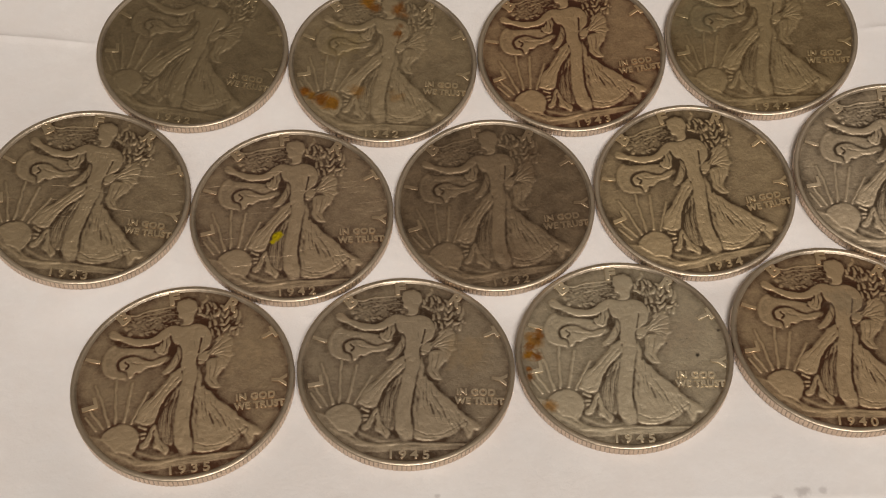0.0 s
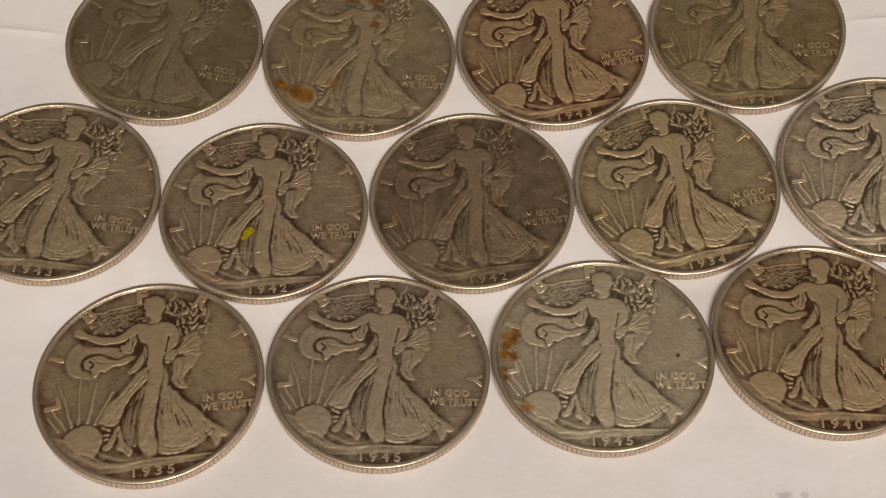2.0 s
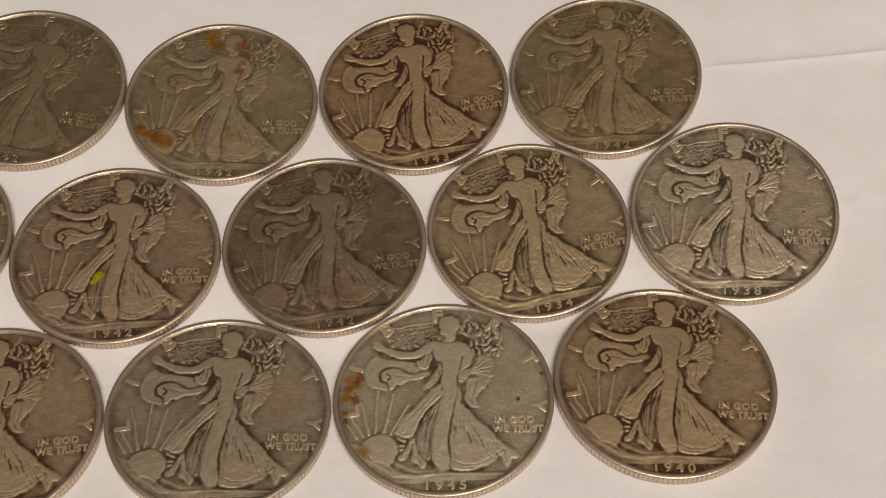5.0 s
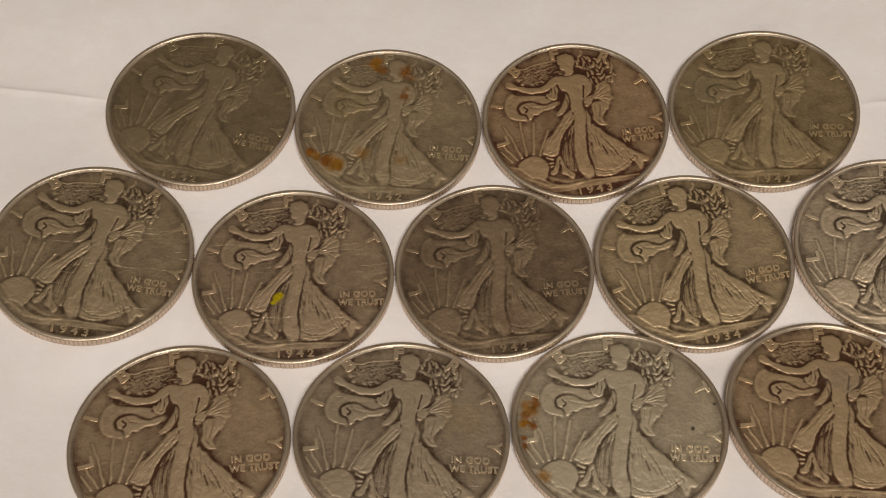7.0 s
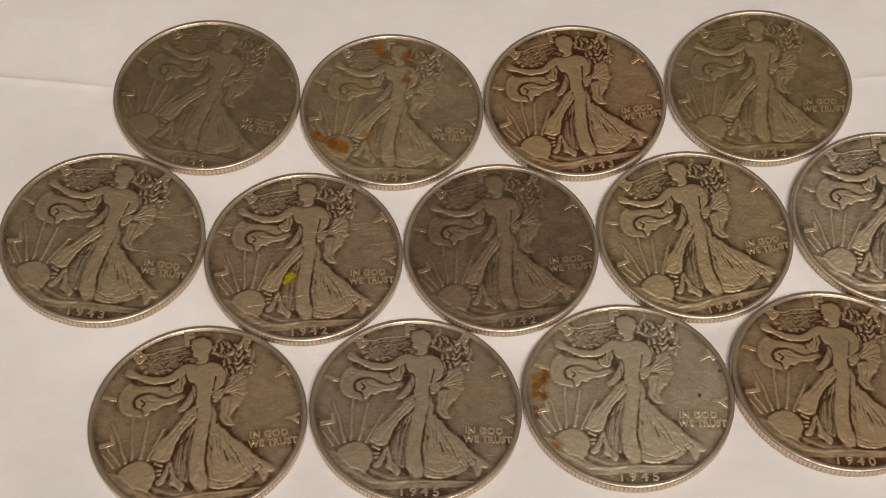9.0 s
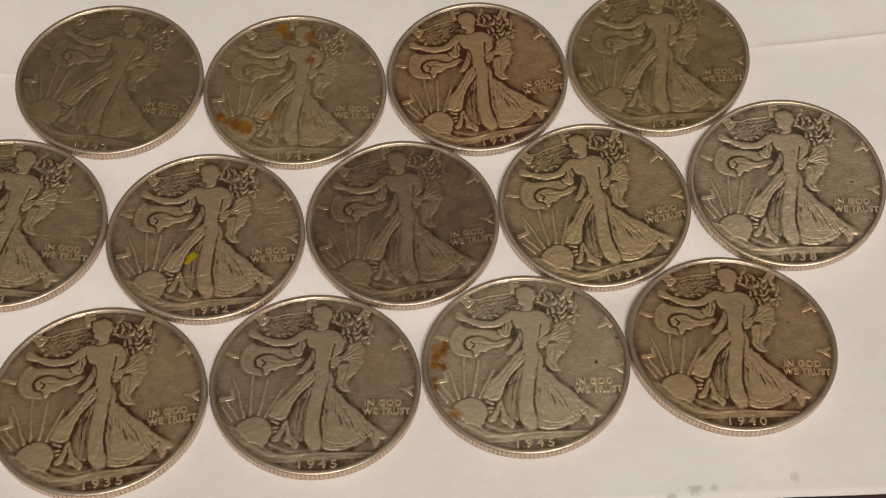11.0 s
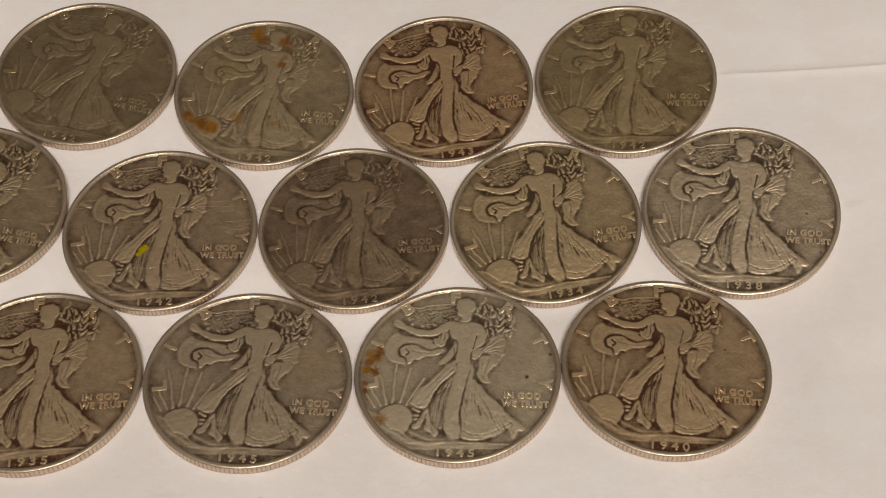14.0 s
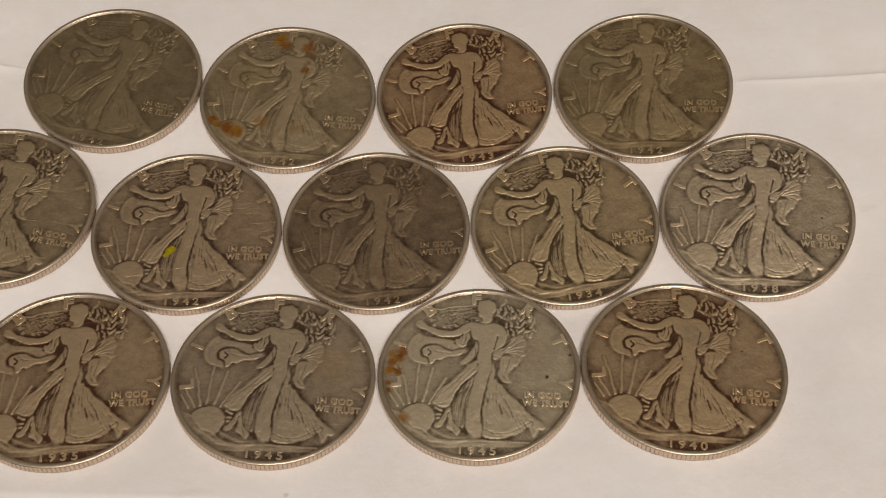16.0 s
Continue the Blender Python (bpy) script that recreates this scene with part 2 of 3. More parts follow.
def curve(points, closed=False, steps=6):
    """A smooth line through a few points."""
    p, n, out = [np.array(q, float) for q in points], len(points), []
    for i in range(n if closed else n - 1):
        if closed:
            a, b, c, d = p[i - 1], p[i], p[(i + 1) % n], p[(i + 2) % n]
        else:
            a, b, c, d = p[max(i - 1, 0)], p[i], p[i + 1], p[min(i + 2, n - 1)]
        for k in range(steps):
            t = k / steps
            out.append(0.5 * (2 * b + (c - a) * t + (2 * a - 5 * b + 4 * c - d) * t ** 2 + (3 * b - a - 3 * c + d) * t ** 3))
    return out if closed else out + [p[-1]]


def inside(points, smooth=True):
    line = curve(points, True) if smooth else [np.array(q) for q in points]
    hit = np.zeros((GRID, GRID), bool)
    for (x0, y0), (x1, y1) in zip(line, line[1:] + line[:1]):
        if abs(y1 - y0) > 1e-9:
            rows = (GY < y0) != (GY < y1)
            hit ^= rows & (GX < (x1 - x0) * (GY - y0) / (y1 - y0) + x0)
    return hit.astype(float)


def stroke(points, width, taper=0.0, smooth=True):
    """A soft stroke along a line, 1 on its middle."""
    line = curve(points) if smooth else [np.array(q, float) for q in points]
    out = np.zeros((GRID, GRID))
    n = len(line) - 1
    for i in range(n):
        (x0, y0), (x1, y1) = line[i], line[i + 1]
        w = width * (1 - taper * i / n)
        lo_x, hi_x = np.searchsorted(axis, (min(x0, x1) - 3 * w, max(x0, x1) + 3 * w))
        lo_y, hi_y = np.searchsorted(axis, (min(y0, y1) - 3 * w, max(y0, y1) + 3 * w))
        gx, gy = GX[lo_y:hi_y, lo_x:hi_x], GY[lo_y:hi_y, lo_x:hi_x]
        d2 = (x1 - x0) ** 2 + (y1 - y0) ** 2 + 1e-12
        t = np.clip(((gx - x0) * (x1 - x0) + (gy - y0) * (y1 - y0)) / d2, 0, 1)
        d = np.hypot(gx - x0 - t * (x1 - x0), gy - y0 - t * (y1 - y0))
        out[lo_y:hi_y, lo_x:hi_x] = np.maximum(out[lo_y:hi_y, lo_x:hi_x], np.exp(-(d / w) ** 2))
    return out


def raised(mask, height, edge=0.009, pillow=0.05, crown=0.45):
    """A raised form with soft edges and a rounded crown."""
    return height * blur(mask, edge) * (1 - crown + crown * np.clip(blur(mask, pillow) * 1.7 - 0.6, 0, 1))


HEAD = [(0.023, 0.842), (0.084, 0.857), (0.140, 0.847), (0.176, 0.802), (0.180, 0.746), (0.159, 0.692), (0.138, 0.652), (0.122, 0.584), (0.012, 0.573), (0.039, 0.604), (0.040, 0.645), (0.013, 0.667), (0.000, 0.695), (0.013, 0.722), (-0.002, 0.751), (0.006, 0.796)]
TORSO = [(-0.115, 0.561), (-0.032, 0.582), (0.046, 0.570), (0.127, 0.570), (0.204, 0.550), (0.258, 0.492), (0.289, 0.421), (0.273, 0.342), (0.219, 0.279), (0.169, 0.243), (0.139, 0.219), (0.119, 0.142), (0.111, 0.085), (-0.008, 0.094), (-0.004, 0.177), (-0.004, 0.269), (0.004, 0.362), (-0.045, 0.393), (-0.058, 0.448), (-0.090, 0.491)]
ARM = [(-0.634, 0.600), (-0.592, 0.624), (-0.550, 0.580), (-0.507, 0.549), (-0.430, 0.516), (-0.341, 0.490), (-0.262, 0.484), (-0.201, 0.513), (-0.151, 0.550), (-0.075, 0.571), (-0.079, 0.465), (-0.141, 0.440), (-0.212, 0.419), (-0.304, 0.412), (-0.394, 0.424), (-0.471, 0.457), (-0.535, 0.505), (-0.590, 0.528), (-0.628, 0.558)]
SLEEVE = [(-0.158, 0.496), (-0.078, 0.490), (-0.077, 0.408), (-0.112, 0.344), (-0.124, 0.305), (-0.161, 0.281), (-0.204, 0.297), (-0.233, 0.340), (-0.228, 0.379), (-0.194, 0.377), (-0.170, 0.429)]
TAIL = [(-0.014, 0.363), (0.002, 0.282), (-0.017, 0.204), (-0.065, 0.142), (-0.103, 0.106), (-0.144, 0.083), (-0.187, 0.099), (-0.144, 0.135), (-0.105, 0.184), (-0.063, 0.247), (-0.032, 0.311)]
CLOAK = [(-0.597, 0.455), (-0.644, 0.437), (-0.683, 0.386), (-0.706, 0.308), (-0.703, 0.241), (-0.680, 0.174), (-0.639, 0.132), (-0.597, 0.103), (-0.551, 0.107), (-0.510, 0.078), (-0.456, 0.100), (-0.424, 0.142), (-0.369, 0.138), (-0.307, 0.186), (-0.240, 0.181), (-0.159, 0.201), (-0.098, 0.237), (-0.116, 0.278), (-0.181, 0.296), (-0.246, 0.327), (-0.231, 0.358), (-0.352, 0.389), (-0.464, 0.410), (-0.553, 0.431)]
FLAP = [(-0.117, 0.264), (-0.187, 0.251), (-0.256, 0.240), (-0.321, 0.261), (-0.395, 0.309), (-0.473, 0.325), (-0.537, 0.301), (-0.567, 0.250), (-0.554, 0.196), (-0.528, 0.184), (-0.499, 0.161), (-0.497, 0.095), (-0.455, 0.105), (-0.424, 0.142), (-0.369, 0.138), (-0.307, 0.186), (-0.240, 0.181), (-0.159, 0.201)]
BUSH = [(-0.464, 0.753), (-0.384, 0.741), (-0.289, 0.762), (-0.173, 0.759), (-0.054, 0.778), (-0.001, 0.740), (0.019, 0.661), (-0.007, 0.602), (-0.103, 0.571), (-0.220, 0.552), (-0.336, 0.542), (-0.436, 0.577), (-0.464, 0.637), (-0.492, 0.700)]
SWAG = [(-0.011, 0.125), (-0.046, 0.115), (-0.108, 0.067), (-0.162, -0.007), (-0.213, -0.067), (-0.288, -0.138), (-0.360, -0.184), (-0.412, -0.255), (-0.429, -0.316), (-0.455, -0.352), (-0.414, -0.379), (-0.352, -0.408), (-0.296, -0.393), (-0.277, -0.364), (-0.253, -0.304), (-0.210, -0.219), (-0.157, -0.147), (-0.094, -0.088), (-0.033, -0.042), (-0.009, 0.021)]
PANEL = [(-0.034, -0.054), (-0.096, -0.101), (-0.158, -0.160), (-0.213, -0.244), (-0.257, -0.341), (-0.270, -0.414), (-0.264, -0.488), (-0.251, -0.562), (-0.214, -0.612), (-0.164, -0.640), (-0.142, -0.641), (-0.136, -0.521), (-0.116, -0.400), (-0.085, -0.278), (-0.047, -0.155)]
HEM = [(-0.298, -0.412), (-0.339, -0.483), (-0.369, -0.553), (-0.417, -0.598), (-0.398, -0.624), (-0.343, -0.615), (-0.326, -0.556), (-0.303, -0.509), (-0.287, -0.559), (-0.302, -0.630), (-0.253, -0.670), (-0.195, -0.721), (-0.177, -0.663), (-0.214, -0.612), (-0.251, -0.562), (-0.264, -0.488), (-0.270, -0.414)]
LEG = [(-0.002, 0.111), (-0.031, -0.029), (-0.058, -0.154), (-0.085, -0.278), (-0.115, -0.425), (-0.130, -0.546), (-0.121, -0.643), (-0.085, -0.693), (-0.091, -0.740), (-0.062, -0.766), (0.026, -0.748), (0.043, -0.702), (0.042, -0.630), (0.034, -0.533), (0.029, -0.410), (0.045, -0.287), (0.073, -0.164), (0.112, -0.039), (0.137, 0.062), (0.109, 0.103)]
SKIRT = [(0.144, 0.114), (0.163, 0.009), (0.171, -0.095), (0.226, -0.175), (0.278, -0.266), (0.355, -0.334), (0.412, -0.388), (0.446, -0.452), (0.500, -0.516), (0.556, -0.569), (0.631, -0.634), (0.604, -0.668), (0.561, -0.665), (0.549, -0.712), (0.514, -0.757), (0.494, -0.685), (0.470, -0.635), (0.410, -0.679), (0.351, -0.711), (0.272, -0.741), (0.184, -0.759), (0.099, -0.753), (0.039, -0.725), (0.042, -0.630), (0.034, -0.533), (0.033, -0.411), (0.050, -0.288), (0.087, -0.140), (0.120, -0.014)]
DRAPE = [(0.229, 0.160), (0.320, 0.166), (0.396, 0.148), (0.397, 0.082), (0.356, 0.033), (0.304, -0.015), (0.295, -0.078), (0.325, -0.131), (0.275, -0.140), (0.224, -0.111), (0.189, -0.045), (0.214, 0.057)]
FAN = [(0.153, 0.258), (0.211, 0.267), (0.268, 0.276), (0.351, 0.376), (0.411, 0.399), (0.463, 0.368), (0.475, 0.300), (0.452, 0.222), (0.468, 0.182), (0.429, 0.145), (0.399, 0.095), (0.371, 0.136), (0.322, 0.179), (0.259, 0.210), (0.216, 0.148), (0.135, 0.127)]
SHEAF = [(0.176, 0.676), (0.172, 0.732), (0.254, 0.824), (0.313, 0.834), (0.386, 0.772), (0.452, 0.753), (0.542, 0.732), (0.570, 0.619), (0.572, 0.481), (0.538, 0.416), (0.445, 0.396), (0.351, 0.376), (0.302, 0.434), (0.278, 0.504), (0.267, 0.587), (0.208, 0.660)]

# drapery folds: line, width, depth
FOLDS = [
    ([(-0.030, -0.024), (-0.120, -0.120), (-0.188, -0.221), (-0.240, -0.342), (-0.266, -0.451)], 0.0110, 0.55),
    ([(-0.076, 0.052), (-0.180, -0.069), (-0.293, -0.183), (-0.375, -0.258)], 0.0060, 0.30),
    ([(-0.046, 0.024), (-0.136, -0.073), (-0.240, -0.197), (-0.316, -0.324)], 0.0070, 0.35),
    ([(-0.089, 0.040), (-0.207, -0.106), (-0.342, -0.223), (-0.405, -0.293)], 0.0050, 0.20),
    ([(-0.110, -0.130), (-0.198, -0.320), (-0.234, -0.514)], 0.0060, 0.45),
    ([(-0.082, -0.133), (-0.159, -0.323), (-0.212, -0.576)], 0.0060, 0.40),
    ([(-0.053, -0.117), (-0.127, -0.350), (-0.173, -0.615)], 0.0060, 0.45),
    ([(-0.150, -0.186), (-0.230, -0.368), (-0.251, -0.513)], 0.0050, 0.30),
    ([(0.075, -0.200), (0.045, -0.310), (0.030, -0.435), (0.026, -0.592)], 0.0100, 0.34),
    ([(0.158, -0.043), (0.125, -0.168), (0.088, -0.340), (0.096, -0.501), (0.125, -0.648)], 0.0160, 0.22),
    ([(0.075, -0.339), (0.072, -0.487), (0.084, -0.633)], 0.0120, 0.25),
    ([(0.180, -0.126), (0.167, -0.296), (0.189, -0.458)], 0.0060, 0.35),
    ([(0.214, -0.192), (0.227, -0.350), (0.269, -0.505)], 0.0060, 0.30),
    ([(0.256, -0.265), (0.289, -0.416), (0.326, -0.529)], 0.0050, 0.25),
    ([(0.201, -0.160), (0.200, -0.323), (0.233, -0.486)], 0.0040, 0.25),
    ([(0.163, -0.120), (0.138, -0.294), (0.150, -0.443)], 0.0050, 0.30),
    ([(0.059, -0.660), (0.149, -0.704), (0.278, -0.699), (0.393, -0.647), (0.516, -0.576)], 0.0070, 0.45),
    ([(0.080, -0.709), (0.187, -0.735), (0.308, -0.715), (0.424, -0.656)], 0.0060, 0.35),
    ([(0.337, -0.456), (0.353, -0.518), (0.364, -0.585)], 0.0040, 0.35),
    ([(0.309, -0.467), (0.329, -0.534), (0.338, -0.590)], 0.0040, 0.30),
    ([(0.364, -0.448), (0.385, -0.508), (0.393, -0.565)], 0.0040, 0.30),
    ([(0.492, -0.564), (0.518, -0.602), (0.505, -0.642), (0.526, -0.687)], 0.0070, 0.50),
    ([(0.423, -0.596), (0.449, -0.634), (0.437, -0.669)], 0.0060, 0.40),
    ([(-0.022, 0.094), (0.011, 0.040), (0.052, 0.094)], 0.0060, 0.22),
    ([(-0.079, -0.005), (-0.018, 0.073), (0.021, 0.110)], 0.0070, 0.35),
    ([(0.196, 0.407), (0.173, 0.336), (0.153, 0.260)], 0.0130, 0.60),
    ([(0.229, 0.431), (0.206, 0.347), (0.179, 0.282)], 0.0060, 0.30),
    ([(0.131, 0.162), (0.174, 0.164), (0.209, 0.146)], 0.0070, 0.40),
    ([(-0.082, 0.482), (-0.071, 0.400), (-0.048, 0.387)], 0.0060, 0.40),
    ([(-0.015, 0.499), (-0.015, 0.431), (0.011, 0.380)], 0.0060, 0.18),
    ([(0.076, 0.533), (0.051, 0.412), (0.045, 0.292)], 0.0120, 0.10),
    ([(0.154, 0.513), (0.128, 0.407), (0.128, 0.321)], 0.0080, 0.20),
    ([(0.170, 0.107), (0.179, 0.007), (0.160, -0.094)], 0.0100, 0.65),
    ([(0.259, 0.131), (0.237, 0.029), (0.238, -0.061), (0.278, -0.115)], 0.0080, 0.45),
    ([(0.316, 0.140), (0.292, 0.051), (0.265, -0.025)], 0.0060, 0.40),
    ([(0.354, 0.124), (0.331, 0.061), (0.297, 0.012)], 0.0050, 0.35),
    ([(-0.159, 0.450), (-0.167, 0.375), (-0.196, 0.329)], 0.0060, 0.50),
    ([(-0.122, 0.447), (-0.127, 0.372), (-0.157, 0.307)], 0.0060, 0.45),
    ([(-0.035, 0.272), (-0.034, 0.205), (-0.088, 0.136)], 0.0060, 0.40),
    ([(-0.061, 0.207), (-0.111, 0.132), (-0.155, 0.104)], 0.0050, 0.35),
    ([(-0.335, -0.446), (-0.331, -0.508), (-0.354, -0.579)], 0.0060, 0.40),
    ([(-0.289, -0.462), (-0.310, -0.533), (-0.284, -0.607)], 0.0070, 0.50),
    ([(-0.254, -0.586), (-0.238, -0.635), (-0.221, -0.672)], 0.0060, 0.45),
    ([(-0.374, -0.601), (-0.324, -0.581), (-0.311, -0.618)], 0.0060, 0.40),
    ([(0.014, -0.109), (-0.037, -0.331), (-0.086, -0.573)], 0.0120, 0.10),
    ([(0.057, -0.086), (0.002, -0.334), (-0.026, -0.577)], 0.0070, 0.16),
    ([(-0.013, -0.081), (-0.070, -0.329), (-0.106, -0.523)], 0.0060, 0.20),
]


def sample(field, x, y):
    i, j = (y + 1) / 2 * (GRID - 1), (x + 1) / 2 * (GRID - 1)
    a, b = np.clip(i.astype(int), 0, GRID - 2), np.clip(j.astype(int), 0, GRID - 2)
    s, t = i - a, j - b
    return field[a, b] * (1 - s) * (1 - t) + field[a + 1, b] * s * (1 - t) + field[a, b + 1] * (1 - s) * t + field[a + 1, b + 1] * s * t


def design():
    """Heights of the struck design over the field, from 0 to 1, and how far toning and painted shade darken its
    recesses.
    """
    rng = random.Random(7)
    h = 0.03 * (GX ** 2 + GY ** 2)

    def cut(a, line, width, depth, taper=0.0):
        return a * (1 - depth * stroke(line, width, taper))

    def over(a, b, sink=0.35, reach=0.016):
        """Lays b over a, with a narrow sunk line round its outline."""
        mask = np.clip(b / 0.12, 0, 1)
        return np.where(b > a, b, a * (1 - 0.45 * sink * np.clip(blur(mask, reach) * 2, 0, 1)))

    # sun half behind the hills, with its rays
    rays = [(-0.729, -0.357), (-0.834, -0.175), (-0.673, -0.344), (-0.769, 0.063), (-0.612, -0.328), (-0.598, 0.090), (-0.548, -0.345), (-0.453, 0.040), (-0.490, -0.369), (-0.325, -0.072), (-0.786, -0.378), (-0.872, -0.235), (-0.418, -0.411), (-0.356, -0.445), (-0.426, -0.482), (-0.365, -0.486), (-0.431, -0.530), (-0.376, -0.524)]
    for a, b in zip(rays[::2], rays[1::2]):
        h = np.maximum(h, 0.29 * stroke((a, b), 0.0115, 0.40, False))
    sx, sy, sr = -0.592, -0.525, 0.165
    h *= 1 - 0.75 * stroke([(sx + (sr + 0.012) * math.cos(a), sy + (sr + 0.012) * math.sin(a)) for a in np.linspace(-0.2, 3.4, 24)], 0.010)
    h = np.maximum(h, raised(((GX - sx) ** 2 + (GY - sy) ** 2 < sr ** 2).astype(float), 0.36, 0.006, 0.10, 0.4))
    ridge = [(-0.750, -0.466), (-0.681, -0.544), (-0.633, -0.608), (-0.581, -0.623), (-0.519, -0.651), (-0.451, -0.716), (-0.370, -0.757), (-0.116, -0.774)]
    hills = inside([(-0.95, -0.40), (-0.83, -0.43), *ridge, (0.0, -0.775), (0.60, -0.80), (0.45, -0.85), (0.0, -0.845), (-0.5, -0.84)], False)
    h = np.where(blur(hills, 0.005) > 0.5, 0.13, h)
    h = h + 0.10 * stroke([(-0.86, -0.42), *ridge], 0.012)
    for line, w, up in (([(-0.444, -0.645), (-0.323, -0.712), (-0.177, -0.746), (-0.101, -0.739)], 0.014, 0.11), ([(-0.70, -0.60), (-0.56, -0.69), (-0.42, -0.76), (-0.15, -0.775)], 0.016, 0.08), ([(-0.478, -0.766), (-0.246, -0.789), (-0.094, -0.768), (0.095, -0.781), (0.474, -0.807)], 0.011, 0.12), ([(-0.36, -0.80), (-0.10, -0.815), (0.25, -0.815)], 0.010, 0.05)):
        h = h + up * stroke(line, w)
    h = h - 0.07 * stroke([(-0.52, -0.69), (-0.38, -0.735), (-0.16, -0.76)], 0.010)
    # flag behind the head: thin streaming strips above a bushy, ragged mass
    mass = inside(BUSH)
    flag = raised(mass, 0.17, 0.012, 0.03, 0.15)
    made = 0
    while made < 90:
        x, y = rng.uniform(-0.50, 0.02), rng.uniform(0.53, 0.78)
        if mass[int((y + 1) / 2 * (GRID - 1)), int((x + 1) / 2 * (GRID - 1))] < 0.5:
            continue
        n, lean = rng.uniform(0.012, 0.034), rng.uniform(-1.1, 1.2)
        tuft = [(x, y), (x + n * math.cos(lean), y + n * math.sin(lean) * 0.6), (x + 1.6 * n * math.cos(lean), y + n * 0.9 * math.sin(lean))]
        flag = np.maximum(flag * (1 - 0.40 * stroke(tuft, 0.018)), rng.uniform(0.17, 0.27) * stroke(tuft, 0.0115, 0.4))
        made += 1
    for x, y in BUSH[7:]:
        for _ in range(2):
            a, b = x + rng.uniform(-0.03, 0.03), y + rng.uniform(-0.012, 0.006)
            flag = np.maximum(flag, rng.uniform(0.18, 0.26) * stroke([(a, b), (a + rng.uniform(-0.012, 0.012), b - 0.010)], rng.uniform(0.011, 0.018)))
    for line, w, top in zip(([(-0.524, 0.780), (-0.490, 0.789), (-0.466, 0.759), (-0.493, 0.716), (-0.518, 0.702)], [(-0.518, 0.679), (-0.479, 0.671), (-0.457, 0.708), (-0.408, 0.732)], [(-0.447, 0.758), (-0.377, 0.758), (-0.287, 0.779), (-0.181, 0.787), (-0.088, 0.791), (0.004, 0.796)], [(-0.397, 0.726), (-0.291, 0.740), (-0.186, 0.743), (-0.057, 0.756)], [(-0.297, 0.685), (-0.203, 0.694), (-0.086, 0.713), (0.002, 0.706)]), (0.012, 0.010, 0.010, 0.008, 0.008), (0.24, 0.22, 0.27, 0.23, 0.23)):
        flag = np.maximum(flag * (1 - 0.5 * stroke(line, w * 1.7)), top * stroke(line, w, 0.3))
    h = np.maximum(h, flag)
    # swirling cloak: a low sheet with stars, and the flap that curls over it
    cloak = raised(inside(CLOAK), 0.20, 0.008, 0.03, 0.15)
    for x, y in ((-0.60, 0.40), (-0.53, 0.39), (-0.62, 0.33), (-0.46, 0.365), (-0.64, 0.26)):
        cloak += 0.06 * stroke([(x, y), (x + 0.012, y - 0.004)], 0.014)
    cloak += 0.10 * stroke([(-0.597, 0.45), (-0.66, 0.41), (-0.70, 0.31), (-0.68, 0.19), (-0.60, 0.12), (-0.52, 0.10)], 0.020)
    flap = raised(inside(FLAP), 0.35, 0.007, 0.03, 0.3)
    swirl = FLAP[:12]
    cloak *= 1 - 0.75 * stroke(swirl, 0.022)
    flap = cut(flap, [(-0.15, 0.225), (-0.25, 0.215), (-0.36, 0.225), (-0.44, 0.25)], 0.010, 0.3)
    flap = cut(flap, [(-0.50, 0.20), (-0.47, 0.23), (-0.50, 0.27)], 0.014, 0.7)
    flap = cut(flap, swirl, 0.010, 0.5)
    h = np.maximum(h, over(cloak, flap, 0.8))
    # skirt: the wide half behind, ribbed panel, hem, swag and standing leg
    skirt = raised(inside(SKIRT), 0.42, 0.009, 0.05, 0.35)
    for _ in range(60):
        f = rng.random()
        x, y = 0.12 + 0.34 * f, -0.16 - 0.34 * f + rng.uniform(-0.20, 0.0)
        n = rng.uniform(0.05, 0.14)
        skirt = cut(skirt, [(x, y), (x + 0.14 * n + 0.30 * n * f, y - n)], 0.0056, rng.uniform(0.12, 0.40))
    skirt *= 1 - 0.22 * np.clip(blur(inside(LEG), 0.05) * 2.2, 0, 1) * np.clip((-0.10 - GY) / 0.2, 0.3, 1)
    h = over(h, skirt, 0.6)
    panel = raised(inside(PANEL), 0.27, 0.009, 0.05, 0.2)
    for k in range(8):
        x = -0.06 - 0.020 * k
        panel = cut(panel, [(x, -0.16 - 0.014 * k), (x - 0.05, -0.36), (x - 0.055, -0.60)], 0.0062, 0.35 + 0.3 * rng.random())
    h = np.where(blur(inside(PANEL), 0.006) > 0.5, panel, h)
    h = over(h, raised(inside(HEM), 0.36, 0.007, 0.03, 0.3), 0.9)
    swag = raised(inside(SWAG), 0.46, 0.009, 0.04, 0.35)
    swag = cut(swag, [(-0.43, -0.34), (-0.37, -0.365), (-0.30, -0.34)], 0.008, 0.35)
    h = over(h, swag, 0.45)
    leg = raised(inside(LEG), 0.52, 0.014, 0.045, 0.50) * np.clip((GY + 0.80) / 0.16, 0.35, 1)
    h = over(h, leg, 0.15)
    # sheaf of leafy branches over the shoulder
    spread = inside(SHEAF)
    sheaf = 0.05 * blur(spread, 0.010)
    for tx, ty in ((0.25, 0.80), (0.33, 0.81), (0.43, 0.74), (0.53, 0.70), (0.56, 0.58), (0.54, 0.47), (0.30, 0.66), (0.42, 0.62)):
        sheaf = np.maximum(sheaf, 0.23 * stroke([(0.30, 0.38), ((0.30 + tx) / 2 + 0.015, (0.38 + ty) / 2), (tx, ty)], 0.009))
    made = 0
    while made < 74:
        x, y = rng.uniform(0.16, 0.58), rng.uniform(0.38, 0.85)
